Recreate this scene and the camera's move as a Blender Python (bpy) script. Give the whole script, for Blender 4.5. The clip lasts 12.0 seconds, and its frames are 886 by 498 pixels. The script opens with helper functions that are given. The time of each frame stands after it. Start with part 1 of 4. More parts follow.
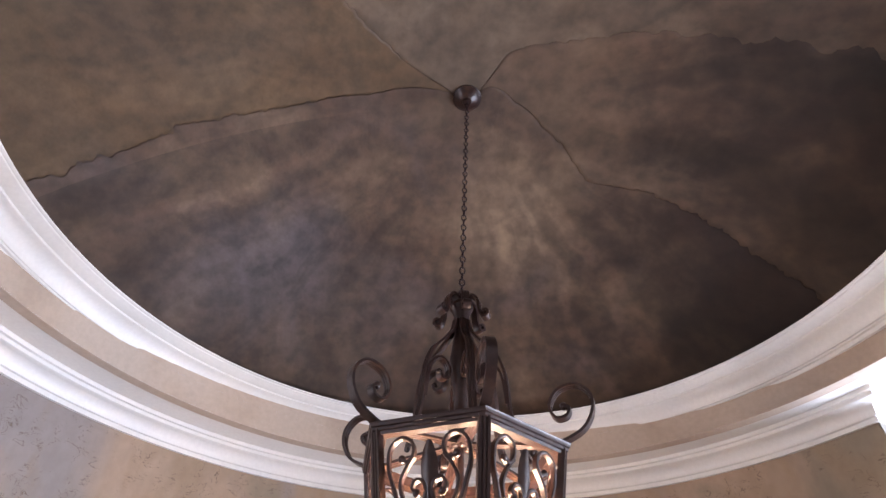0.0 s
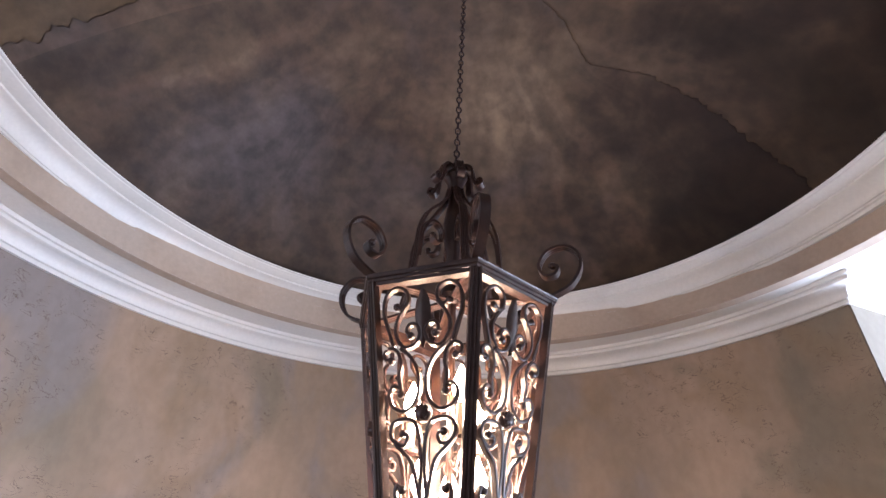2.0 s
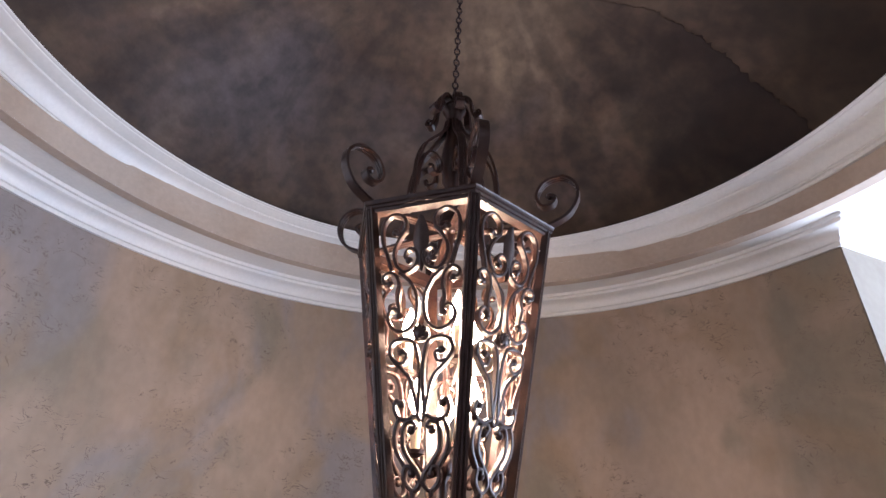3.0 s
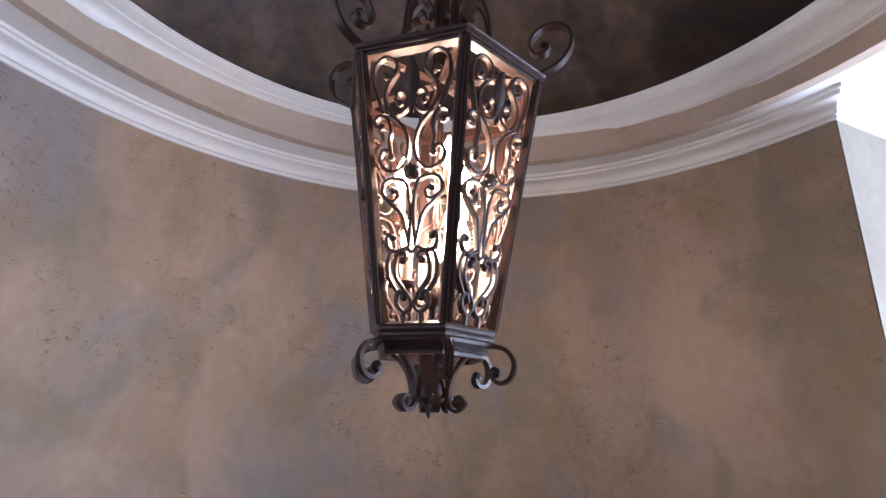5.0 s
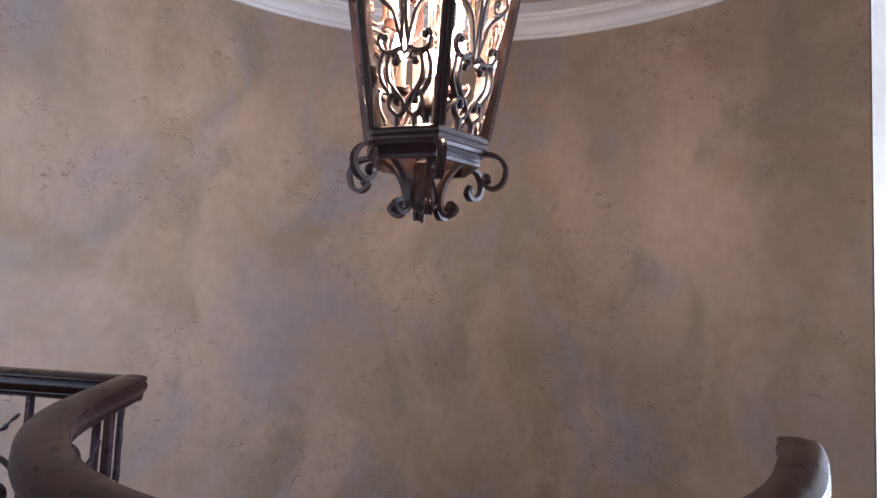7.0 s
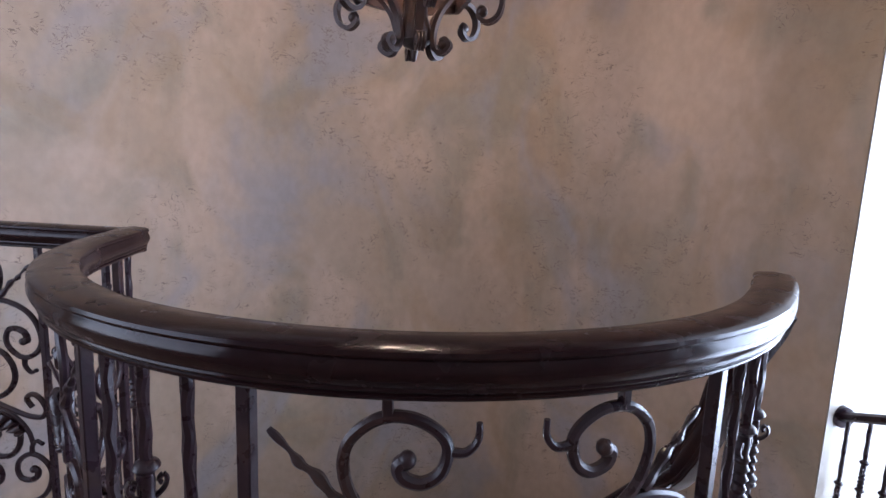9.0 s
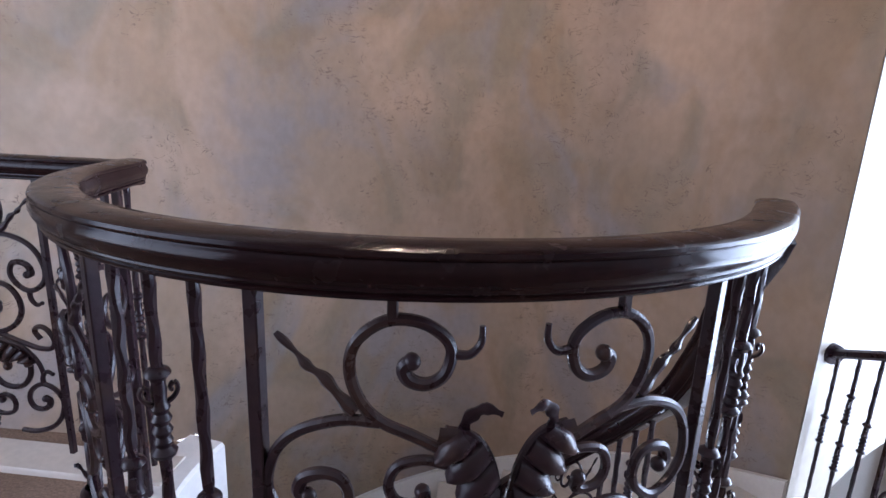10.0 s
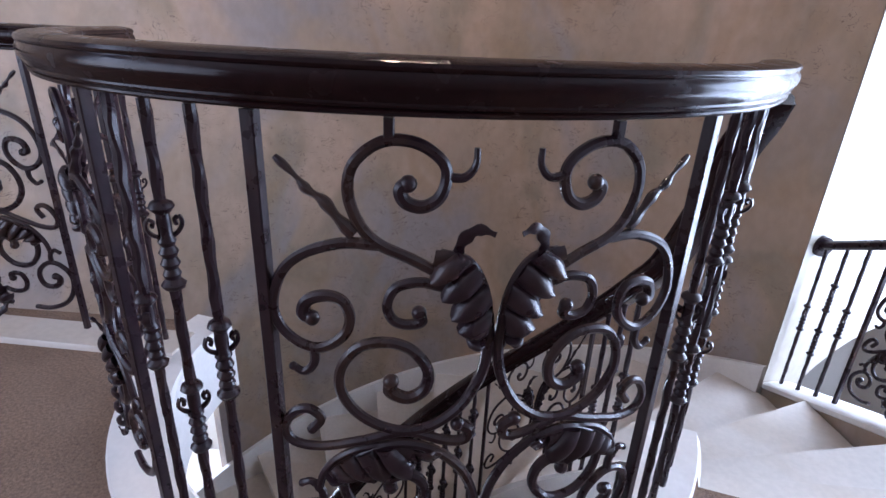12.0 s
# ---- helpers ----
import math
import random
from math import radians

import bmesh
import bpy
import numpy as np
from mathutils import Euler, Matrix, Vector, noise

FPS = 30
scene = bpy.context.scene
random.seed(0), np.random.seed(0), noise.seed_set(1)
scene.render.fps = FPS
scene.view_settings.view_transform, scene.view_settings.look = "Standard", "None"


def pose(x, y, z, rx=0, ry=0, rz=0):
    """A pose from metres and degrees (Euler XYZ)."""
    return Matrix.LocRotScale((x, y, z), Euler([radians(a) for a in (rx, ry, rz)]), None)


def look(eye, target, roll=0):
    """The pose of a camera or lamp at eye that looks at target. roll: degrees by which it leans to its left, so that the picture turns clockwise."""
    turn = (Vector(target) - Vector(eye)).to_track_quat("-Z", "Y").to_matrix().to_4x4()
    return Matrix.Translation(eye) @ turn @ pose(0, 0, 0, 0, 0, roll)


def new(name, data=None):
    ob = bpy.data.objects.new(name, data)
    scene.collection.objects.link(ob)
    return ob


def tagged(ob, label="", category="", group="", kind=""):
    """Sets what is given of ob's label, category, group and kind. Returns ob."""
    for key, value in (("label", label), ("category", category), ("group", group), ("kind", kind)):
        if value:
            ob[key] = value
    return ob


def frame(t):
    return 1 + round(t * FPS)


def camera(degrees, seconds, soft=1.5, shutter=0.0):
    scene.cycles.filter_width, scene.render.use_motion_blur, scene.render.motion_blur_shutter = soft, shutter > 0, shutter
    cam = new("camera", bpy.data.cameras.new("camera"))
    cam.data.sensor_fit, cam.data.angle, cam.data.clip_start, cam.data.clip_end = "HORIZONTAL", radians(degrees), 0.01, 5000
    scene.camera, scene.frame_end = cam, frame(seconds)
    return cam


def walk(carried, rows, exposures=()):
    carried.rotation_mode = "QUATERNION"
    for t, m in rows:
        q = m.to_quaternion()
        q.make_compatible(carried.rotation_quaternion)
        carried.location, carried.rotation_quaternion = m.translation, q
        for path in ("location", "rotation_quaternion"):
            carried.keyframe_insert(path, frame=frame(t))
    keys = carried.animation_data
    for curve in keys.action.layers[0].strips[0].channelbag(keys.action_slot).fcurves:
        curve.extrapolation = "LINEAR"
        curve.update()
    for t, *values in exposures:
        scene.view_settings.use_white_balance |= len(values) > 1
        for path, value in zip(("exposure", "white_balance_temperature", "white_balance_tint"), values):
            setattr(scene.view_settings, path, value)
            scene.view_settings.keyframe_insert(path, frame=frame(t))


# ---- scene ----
# The camera and its walk
cam = camera(79.80, 12.0)
PATH = [
    (0, (0.0022, -1.2928, 1.6917), (-0.0824, 0.1345, 3.0902), 2.25),
    (0.5, (0.0045, -1.2733, 1.6731), (-0.0810, 0.2086, 3.0135), 2.06),
    (1, (0.0015, -1.2608, 1.6482), (-0.0751, 0.2770, 2.9247), 2.18),
    (1.5, (-0.0022, -1.2460, 1.6228), (-0.0649, 0.3518, 2.8241), 2.23),
    (2, (0.0001, -1.2295, 1.6011), (-0.0560, 0.4223, 2.7273), 2.12),
    (2.5, (-0.0027, -1.2182, 1.5761), (-0.0499, 0.4844, 2.6244), 2.14),
    (3, (-0.0030, -1.2076, 1.5482), (-0.0401, 0.5397, 2.5207), 2.12),
    (4.8, (0.0150, -1.2024, 1.4361), (-0.0033, 0.6868, 2.0923), 2.11),
    (5, (0.0164, -1.1971, 1.4228), (0.0022, 0.7047, 2.0415), 2.10),
    (5.5, (0.0181, -1.1889, 1.3904), (0.0137, 0.7447, 1.9014), 2.14),
    (6, (0.0239, -1.1859, 1.3554), (0.0239, 0.7755, 1.7464), 2.17),
    (6.5, (0.0253, -1.1873, 1.3192), (0.0374, 0.7947, 1.5869), 2.24),
    (7, (0.0284, -1.1846, 1.2919), (0.0472, 0.8106, 1.4296), 2.52),
    (7.2, (0.0287, -1.1837, 1.2844), (0.0535, 0.8142, 1.3713), 2.58),
    (9, (0.0365, -1.1960, 1.2075), (0.0885, 0.7800, 0.9033), 2.27),
    (9.5, (0.0339, -1.2019, 1.1762), (0.0922, 0.7592, 0.7883), 2.29),
    (10, (0.0321, -1.2068, 1.1492), (0.0952, 0.7345, 0.6724), 2.33),
    (10.5, (0.0313, -1.2168, 1.1212), (0.1002, 0.7033, 0.5661), 2.40),
    (11, (0.0345, -1.2287, 1.0921), (0.1072, 0.6689, 0.4644), 2.50),
    (11.5, (0.0409, -1.2451, 1.0639), (0.1175, 0.6283, 0.3677), 2.57),
    (12, (0.0391, -1.2588, 1.0374), (0.1176, 0.5869, 0.2711), 2.61),
]
walk(cam, [(t, look(eye, target, roll)) for t, eye, target, roll in PATH], [(0.0, 0.56, 6250.0, 17.0), (2.5, 0.12, 6000.0, 16.0), (5.0, -0.03, 5900.0, 17.0), (7.0, 0.20, 5850.0, 17.0), (9.5, 0.48, 5700.0, 16.0), (12.0, 0.48, 5600.0, 17.0)])

# ---------------------------------------------------------------- light
world = bpy.data.worlds.new("world")
scene.world = world
world.use_nodes = True
wn = world.node_tree.nodes
sky = wn.new("ShaderNodeTexSky")
sky.sky_type, sky.sun_disc = "NISHITA", False
sky.sun_elevation, sky.sun_rotation = radians(48), radians(0)
wn["Background"].inputs["Strength"].default_value = 0.12
world.node_tree.links.new(sky.outputs["Color"], wn["Background"].inputs["Color"])


def lamp(name, kind, m, energy, colour, size=1.0, size_y=1.0):
    data = bpy.data.lights.new(name, kind)
    data.energy, data.color = energy, colour
    if kind == "AREA":
        data.shape, data.size, data.size_y = "RECTANGLE", size, size_y
    ob = new(name, data)
    ob.matrix_world = m
    return ob


sun = lamp("sun", "SUN", look((0.0, 7.0, 7.8), (0, 0, 0)), 2.5, (1.0, 0.95, 0.88))
sun.data.angle = radians(0.6)
# daylight in the window openings
lamp("daylight_east", "AREA", look((4.28, 0.50, 0.7), (0, 0.60, 1.5)), 390.0, (0.73, 0.835, 1.0), 2.7, 3.1)
lamp("daylight_west", "AREA", look((-3.82, -1.6, 1.5), (1.2, 1.2, 1.6)), 68.0, (0.84, 0.88, 1.0), 2.9, 2.1)
lamp("daylight_lower", "AREA", look((-2.6, 3.05, -1.5), (-1.0, 1.2, -1.7)), 190.0, (0.80, 0.89, 1.0), 1.0, 1.6)

# ---------------------------------------------------------------- materials


def material(name, base, rough=0.6, metal=0.0, coat=0.0, stains=(), grain=0.0, grain_size=40.0, bump=0.0, bump_size=60.0, spread=0.0, coords="Object", tall=1.0, cracks=0.0, streaks=0.0, patches=()):
    """stains: rows of (colour, size, low, high, amount), each a noise patch laid over the base.
    patches: rows of (colour, middle, radius, amount), each one ragged area blended to that colour."""
    mat = bpy.data.materials.new(name)
    mat.use_nodes = True
    nt = mat.node_tree
    n, li = nt.nodes, nt.links
    bs = n["Principled BSDF"]
    bs.inputs["Roughness"].default_value = rough
    bs.inputs["Metallic"].default_value = metal
    bs.inputs["Coat Weight"].default_value = coat
    tc = n.new("ShaderNodeTexCoord")
    drift = n.new("ShaderNodeMapping")
    drift.inputs["Scale"].default_value = (1.0, 1.0, tall)
    li.new(tc.outputs[coords], drift.inputs["Vector"])

    def noisy(size, detail=5.0, warp=0.0):
        t = n.new("ShaderNodeTexNoise")
        t.inputs["Scale"].default_value, t.inputs["Detail"].default_value = size, detail
        t.inputs["Distortion"].default_value = warp
        li.new(drift.outputs["Vector"], t.inputs["Vector"])
        return t.outputs["Fac"]

    def ramp(fac, low, high, a=0.0, b=1.0):
        m = n.new("ShaderNodeMapRange")
        m.interpolation_type = "SMOOTHSTEP"
        m.inputs["From Min"].default_value, m.inputs["From Max"].default_value = low, high
        m.inputs["To Min"].default_value, m.inputs["To Max"].default_value = a, b
        li.new(fac, m.inputs["Value"])
        return m.outputs["Result"]

    def mix(fac, a, b, mode="MIX"):
        m = n.new("ShaderNodeMix")
        m.data_type, m.blend_type = "RGBA", mode
        for slot, v in ((m.inputs[0], fac), (m.inputs[6], a), (m.inputs[7], b)):
            if isinstance(v, bpy.types.NodeSocket):
                li.new(v, slot)
            elif isinstance(v, (int, float)):
                slot.default_value = v
            else:
                slot.default_value = (*v, 1.0)
        return m.outputs[2]

    col = mix(0.0, base, base)
    for k, (c, size, low, high, amount) in enumerate(stains):
        col = mix(ramp(noisy(size, 6.0, 0.4 + 0.3 * k), low, high, 0.0, amount), col, c)
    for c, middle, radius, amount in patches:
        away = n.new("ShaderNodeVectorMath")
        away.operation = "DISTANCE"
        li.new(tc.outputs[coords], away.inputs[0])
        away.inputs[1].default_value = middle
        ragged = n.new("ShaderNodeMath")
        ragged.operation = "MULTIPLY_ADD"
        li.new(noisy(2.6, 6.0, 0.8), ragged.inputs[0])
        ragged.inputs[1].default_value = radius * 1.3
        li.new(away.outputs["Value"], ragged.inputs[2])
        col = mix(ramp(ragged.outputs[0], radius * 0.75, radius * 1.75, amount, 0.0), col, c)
    if spread:
        info = n.new("ShaderNodeObjectInfo")
        col = mix(1.0, col, ramp(info.outputs["Random"], 0.0, 1.0, 1.0 - spread, 1.0 + spread), "MULTIPLY")
    if grain:
        col = mix(1.0, col, ramp(noisy(grain_size, 8.0), 0.25, 0.75, 1.0 - grain, 1.0 + grain), "MULTIPLY")
        li.new(ramp(noisy(grain_size * 0.4), 0.3, 0.7, max(rough - 0.08, 0.02), min(rough + 0.08, 1.0)), bs.inputs["Roughness"])
    if streaks:
        # brush streaks that run out from the middle
        ring = n.new("ShaderNodeTexGradient")
        ring.gradient_type = "RADIAL"
        li.new(tc.outputs[coords], ring.inputs["Vector"])
        turn = n.new("ShaderNodeTexNoise")
        turn.noise_dimensions = "1D"
        turn.inputs["Scale"].default_value, turn.inputs["Detail"].default_value = 26.0, 5.0
        bend = n.new("ShaderNodeMath")
        bend.operation = "MULTIPLY_ADD"
        li.new(noisy(2.4, 4.0), bend.inputs[0])
        bend.inputs[1].default_value = 0.05
        li.new(ring.outputs["Fac"], bend.inputs[2])
        li.new(bend.outputs[0], turn.inputs["W"])
        rim = n.new("ShaderNodeVectorMath")
        rim.operation = "DISTANCE"
        rim.inputs[1].default_value = (0.0, 0.0, 3.95)
        li.new(tc.outputs[coords], rim.inputs[0])
        col = mix(ramp(rim.outputs["Value"], 0.35, 0.95), col, mix(1.0, col, ramp(turn.outputs["Fac"], 0.3, 0.7, 1.0 - streaks, 1.0 + streaks), "MULTIPLY"))
    line = None
    if cracks:
        # short curved trowel cracks, gathered in patches
        ridge = n.new("ShaderNodeMath")
        ridge.operation = "SUBTRACT"
        flat = n.new("ShaderNodeMapping")
        flat.inputs["Scale"].default_value = (1.0, 1.0, 1.9)
        li.new(tc.outputs[coords], flat.inputs["Vector"])
        vein = n.new("ShaderNodeTexNoise")
        vein.inputs["Scale"].default_value, vein.inputs["Detail"].default_value, vein.inputs["Distortion"].default_value = 10.0, 4.0, 1.4
        li.new(flat.outputs["Vector"], vein.inputs["Vector"])
        li.new(vein.outputs["Fac"], ridge.inputs[0])
        ridge.inputs[1].default_value = 0.5
        size = n.new("ShaderNodeMath")
        size.operation = "ABSOLUTE"
        li.new(ridge.outputs[0], size.inputs[0])
        thin = ramp(size.outputs[0], 0.003, 0.013, 1.0, 0.0)
        where = n.new("ShaderNodeMath")
        where.operation = "MULTIPLY"
        li.new(ramp(noisy(1.7, 4.0), 0.47, 0.53), where.inputs[0])
        li.new(ramp(noisy(15.0, 2.0), 0.46, 0.58), where.inputs[1])
        both = n.new("ShaderNodeMath")
        both.operation = "MULTIPLY"
        li.new(thin, both.inputs[0]), li.new(where.outputs[0], both.inputs[1])
        line = both.outputs[0]
        soft = n.new("ShaderNodeMath")
        soft.operation = "MULTIPLY"
        li.new(line, soft.inputs[0])
        soft.inputs[1].default_value = cracks
        col = mix(soft.outputs[0], col, (0.13, 0.088, 0.062))
    li.new(col, bs.inputs["Base Color"])
    if bump:
        b = n.new("ShaderNodeBump")
        b.inputs["Strength"].default_value, b.inputs["Distance"].default_value = bump, 0.004
        li.new(noisy(bump_size, 8.0), b.inputs["Height"])
        li.new(b.outputs["Normal"], bs.inputs["Normal"])
    return mat


WALL = material("tan_plaster", (0.345, 0.251, 0.178), 0.58, stains=[
    ((0.410, 0.293, 0.212), 1.5, 0.42, 0.60, 0.95), ((0.215, 0.182, 0.130), 1.9, 0.48, 0.65, 0.72), ((0.270, 0.236, 0.232), 1.1, 0.47, 0.63, 0.85),
    ((0.295, 0.195, 0.110), 2.0, 0.50, 0.68, 0.5)], grain=0.06, grain_size=24.0, bump=0.30, bump_size=26.0, tall=0.72, cracks=0.85)
def umber(name, base, light, dark, cool, patches=()):
    return material(name, base, 0.62, stains=[(light, 3.6, 0.44, 0.70, 0.75), (dark, 1.5, 0.47, 0.72, 0.6), (cool, 1.1, 0.52, 0.72, 0.4)],
                    grain=0.28, grain_size=13.0, bump=0.6, bump_size=30.0, streaks=0.30, patches=patches)


# patch colour that darkens the sheets towards the right rim
NEAR_BLACK = (0.012, 0.0045, 0.003)
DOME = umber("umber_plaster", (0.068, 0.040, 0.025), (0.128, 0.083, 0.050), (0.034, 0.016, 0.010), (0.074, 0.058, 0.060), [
    # the first patch paints bluish window light on the lower left
    ((0.066, 0.058, 0.064), (-1.05, 0.80, 3.55), 0.65, 0.65), ((0.178, 0.122, 0.078), (0.22, 0.66, 3.78), 0.50, 0.80), (NEAR_BLACK, (1.60, 0.55, 3.35), 1.30, 0.95),
    # painted shade at the dome's foot, above the moulding lip
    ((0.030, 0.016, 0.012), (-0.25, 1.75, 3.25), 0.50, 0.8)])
DOME_GOLD = umber("golden_umber_plaster", (0.082, 0.048, 0.023), (0.112, 0.069, 0.034), (0.062, 0.036, 0.019), (0.086, 0.059, 0.039))
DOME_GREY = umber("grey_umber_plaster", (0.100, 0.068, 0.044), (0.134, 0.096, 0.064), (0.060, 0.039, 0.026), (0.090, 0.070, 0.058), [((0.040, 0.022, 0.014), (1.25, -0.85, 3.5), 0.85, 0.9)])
DOME_RED = umber("red_umber_plaster", (0.086, 0.053, 0.033), (0.108, 0.070, 0.044), (0.052, 0.028, 0.018), (0.064, 0.044, 0.034), [(NEAR_BLACK, (1.62, -0.25, 3.35), 1.20, 0.95)])
WHITE = material("white_paint", (0.78, 0.76, 0.73), 0.42, stains=[((0.66, 0.62, 0.57), 1.8, 0.5, 0.7, 0.5)], grain=0.03, grain_size=60.0, bump=0.08)
PALE = material("pale_plaster", (0.32, 0.285, 0.235), 0.6, stains=[((0.27, 0.23, 0.18), 1.9, 0.45, 0.65, 0.6)], grain=0.05, grain_size=24.0, bump=0.2, bump_size=26.0)
FRIEZE = material("tan_paint", (0.50, 0.405, 0.325), 0.6, stains=[((0.40, 0.30, 0.225), 2.2, 0.45, 0.65, 0.6)], grain=0.05, bump=0.15)
STONE = material("cream_stone", (0.58, 0.53, 0.47), 0.45, stains=[((0.50, 0.42, 0.33), 2.4, 0.45, 0.68, 0.7)], grain=0.05, grain_size=45.0, bump=0.12, spread=0.03)
CARPET = material("taupe_carpet", (0.235, 0.158, 0.110), 0.95, stains=[((0.185, 0.120, 0.082), 3.0, 0.42, 0.62, 0.7)], grain=0.30, grain_size=130.0, bump=1.0, bump_size=190.0)
IRON = material("bronzed_iron", (0.026, 0.0115, 0.0095), 0.36, 0.10, coat=0.0, stains=[((0.060, 0.029, 0.017), 9.0, 0.5, 0.68, 0.7)], grain=0.22, grain_size=60.0, bump=0.3, bump_size=70.0)
IRON_DARK = material("black_iron", (0.017, 0.0080, 0.0115), 0.32, 0.0, coat=0.0, stains=[((0.045, 0.024, 0.017), 8.0, 0.52, 0.7, 0.6)], grain=0.2, grain_size=70.0, bump=0.16, bump_size=95.0)
WOOD = material("espresso_wood", (0.012, 0.0046, 0.0056), 0.21, coat=0.0, stains=[((0.020, 0.008, 0.006), 5.0, 0.45, 0.65, 0.7)], grain=0.15, grain_size=55.0, bump=0.07, bump_size=22.0)
WOOD.node_tree.nodes["Principled BSDF"].inputs["Specular IOR Level"].default_value = 0.15
IRON_DARK.node_tree.nodes["Principled BSDF"].inputs["Specular IOR Level"].default_value = 0.32
IRON.node_tree.nodes["Principled BSDF"].inputs["Specular IOR Level"].default_value = 0.50
CANDLE = material("ivory_sleeve", (0.72, 0.60, 0.42), 0.5, stains=[((0.6, 0.46, 0.28), 20.0, 0.45, 0.65, 0.6)])
BULB = material("lit_bulb", (1.0, 0.85, 0.65), 0.2)
BULB.node_tree.nodes["Principled BSDF"].inputs["Emission Color"].default_value = (1.0, 0.74, 0.50, 1.0)
BULB.node_tree.nodes["Principled BSDF"].inputs["Emission Strength"].default_value = 420.0

# ---------------------------------------------------------------- mesh helpers


def mesh_object(name, bm, mat, smooth=True, weld=False):
    if weld:
        bmesh.ops.remove_doubles(bm, verts=bm.verts, dist=1e-5)
    bmesh.ops.recalc_face_normals(bm, faces=bm.faces)
    me = bpy.data.meshes.new(name)
    bm.to_mesh(me)
    bm.free()
    me.materials.append(mat)
    if smooth:
        me.polygons.foreach_set("use_smooth", [True] * len(me.polygons))
        me.set_sharp_from_angle(angle=radians(38))
    return new(name, me)


def part(name, bm, mat, parent, label="", smooth=True):
    ob = mesh_object(name, bm, mat, smooth)
    ob.parent = parent
    return tagged(ob, label)


def share(name, ob, parent, m):
    """Another piece on the same mesh."""
    o = new(name, ob.data)
    o.parent = parent
    o.matrix_basis = m
    return o


def root(name, place, label, category, group=""):
    ob = new(name)
    ob.location = place
    return tagged(ob, label, category, group)


def spline(points, steps=6):
    """Catmull-Rom curve through the points."""
    p = [Vector(v) for v in points]
    p = [2 * p[0] - p[1], *p, 2 * p[-1] - p[-2]]
    out = []
    for i in range(1, len(p) - 2):
        a, b, c, d = p[i - 1 : i + 3]
        for k in range(steps):
            t = k / steps
            out.append(0.5 * ((2 * b) + (c - a) * t + (2 * a - 5 * b + 4 * c - d) * t * t + (3 * b - a - 3 * c + d) * t**3))
    return [*out, p[-2]]


def sweep(bm, pts, section, normal, taper=None):
    """section: (side, out) points of a closed outline; normal(i): the out direction at point i. Ends are capped."""
    rings = []
    for i, q in enumerate(pts):
        t = (pts[min(i + 1, len(pts) - 1)] - pts[max(i - 1, 0)]).normalized()
        o = normal(i)
        o = (o - t * o.dot(t)).normalized()
        s = t.cross(o)
        k = taper(i / (len(pts) - 1)) if taper else 1.0
        rings.append([bm.verts.new(q + s * (a * k) + o * (b * k)) for a, b in section])
    m = len(section)
    for r0, r1 in zip(rings, rings[1:]):
        for j in range(m):
            bm.faces.new((r0[j], r0[(j + 1) % m], r1[(j + 1) % m], r1[j]))
    bm.faces.new(rings[0][::-1])
    bm.faces.new(rings[-1])


def oval(w, d, n=8):
    return [(0.5 * w * math.cos(2 * math.pi * (k + 0.5) / n), 0.5 * d * math.sin(2 * math.pi * (k + 0.5) / n)) for k in range(n)]


def chamfered(w, d, c=0.18):
    a, b, e = 0.5 * w, 0.5 * d, c * min(w, d)
    return [(a, b - e), (a - e, b), (e - a, b), (-a, b - e), (-a, e - b), (e - a, -b), (a - e, -b), (a, e - b)]


def turned(bm, profile, at=(0, 0, 0), n=12):
    """profile: rows of (radius, height) round an upright axis."""
    o = Vector(at)
    rings = []
    for r, z in profile:
        if r < 1e-5:
            rings.append([bm.verts.new(o + Vector((0, 0, z)))])
        else:
            rings.append([bm.verts.new(o + Vector((r * math.cos(2 * math.pi * k / n), r * math.sin(2 * math.pi * k / n), z))) for k in range(n)])
    for a, b in zip(rings, rings[1:]):
        for k in range(n):
            c = [a[k % len(a)], a[(k + 1) % len(a)], b[(k + 1) % len(b)], b[k % len(b)]]
            c = list(dict.fromkeys(c))
            if len(c) > 2:
                bm.faces.new(c)
    for r in (rings[0], rings[-1]):
        if len(r) > 2:
            bm.faces.new(r)


def ball(bm, at, r, n=8):
    turned(bm, [(r * math.sin(math.pi * k / 6), -r * math.cos(math.pi * k / 6)) for k in range(7)], at, n)


def box(bm, lo, hi):
    vs = [bm.verts.new((x, y, z)) for x in (lo[0], hi[0]) for y in (lo[1], hi[1]) for z in (lo[2], hi[2])]
    for f in ((0, 1, 3, 2), (4, 6, 7, 5), (0, 4, 5, 1), (2, 3, 7, 6), (0, 2, 6, 4), (1, 5, 7, 3)):
        bm.faces.new([vs[i] for i in f])


def lathe(bm, profile, a0, a1, steps, wobble=None):
    """Sweep a closed (radius, height) outline round the axis of the rotunda from a0 to a1 degrees."""
    rings = []
    full = abs(a1 - a0) >= 360
    for k in range(steps + (0 if full else 1)):
        a = radians(a0 + (a1 - a0) * k / steps)
        rings.append([bm.verts.new((r * math.cos(a), r * math.sin(a), z)) for r, z in profile])
    m = len(profile)
    for k in range(len(rings) if full else len(rings) - 1):
        r0, r1 = rings[k], rings[(k + 1) % len(rings)]
        for j in range(m):
            bm.faces.new((r0[j], r0[(j + 1) % m], r1[(j + 1) % m], r1[j]))
    if not full:
        bm.faces.new(rings[0])
        bm.faces.new(rings[-1][::-1])


def polar(r, deg, z=0.0):
    return Vector((r * math.cos(radians(deg)), r * math.sin(radians(deg)), z))


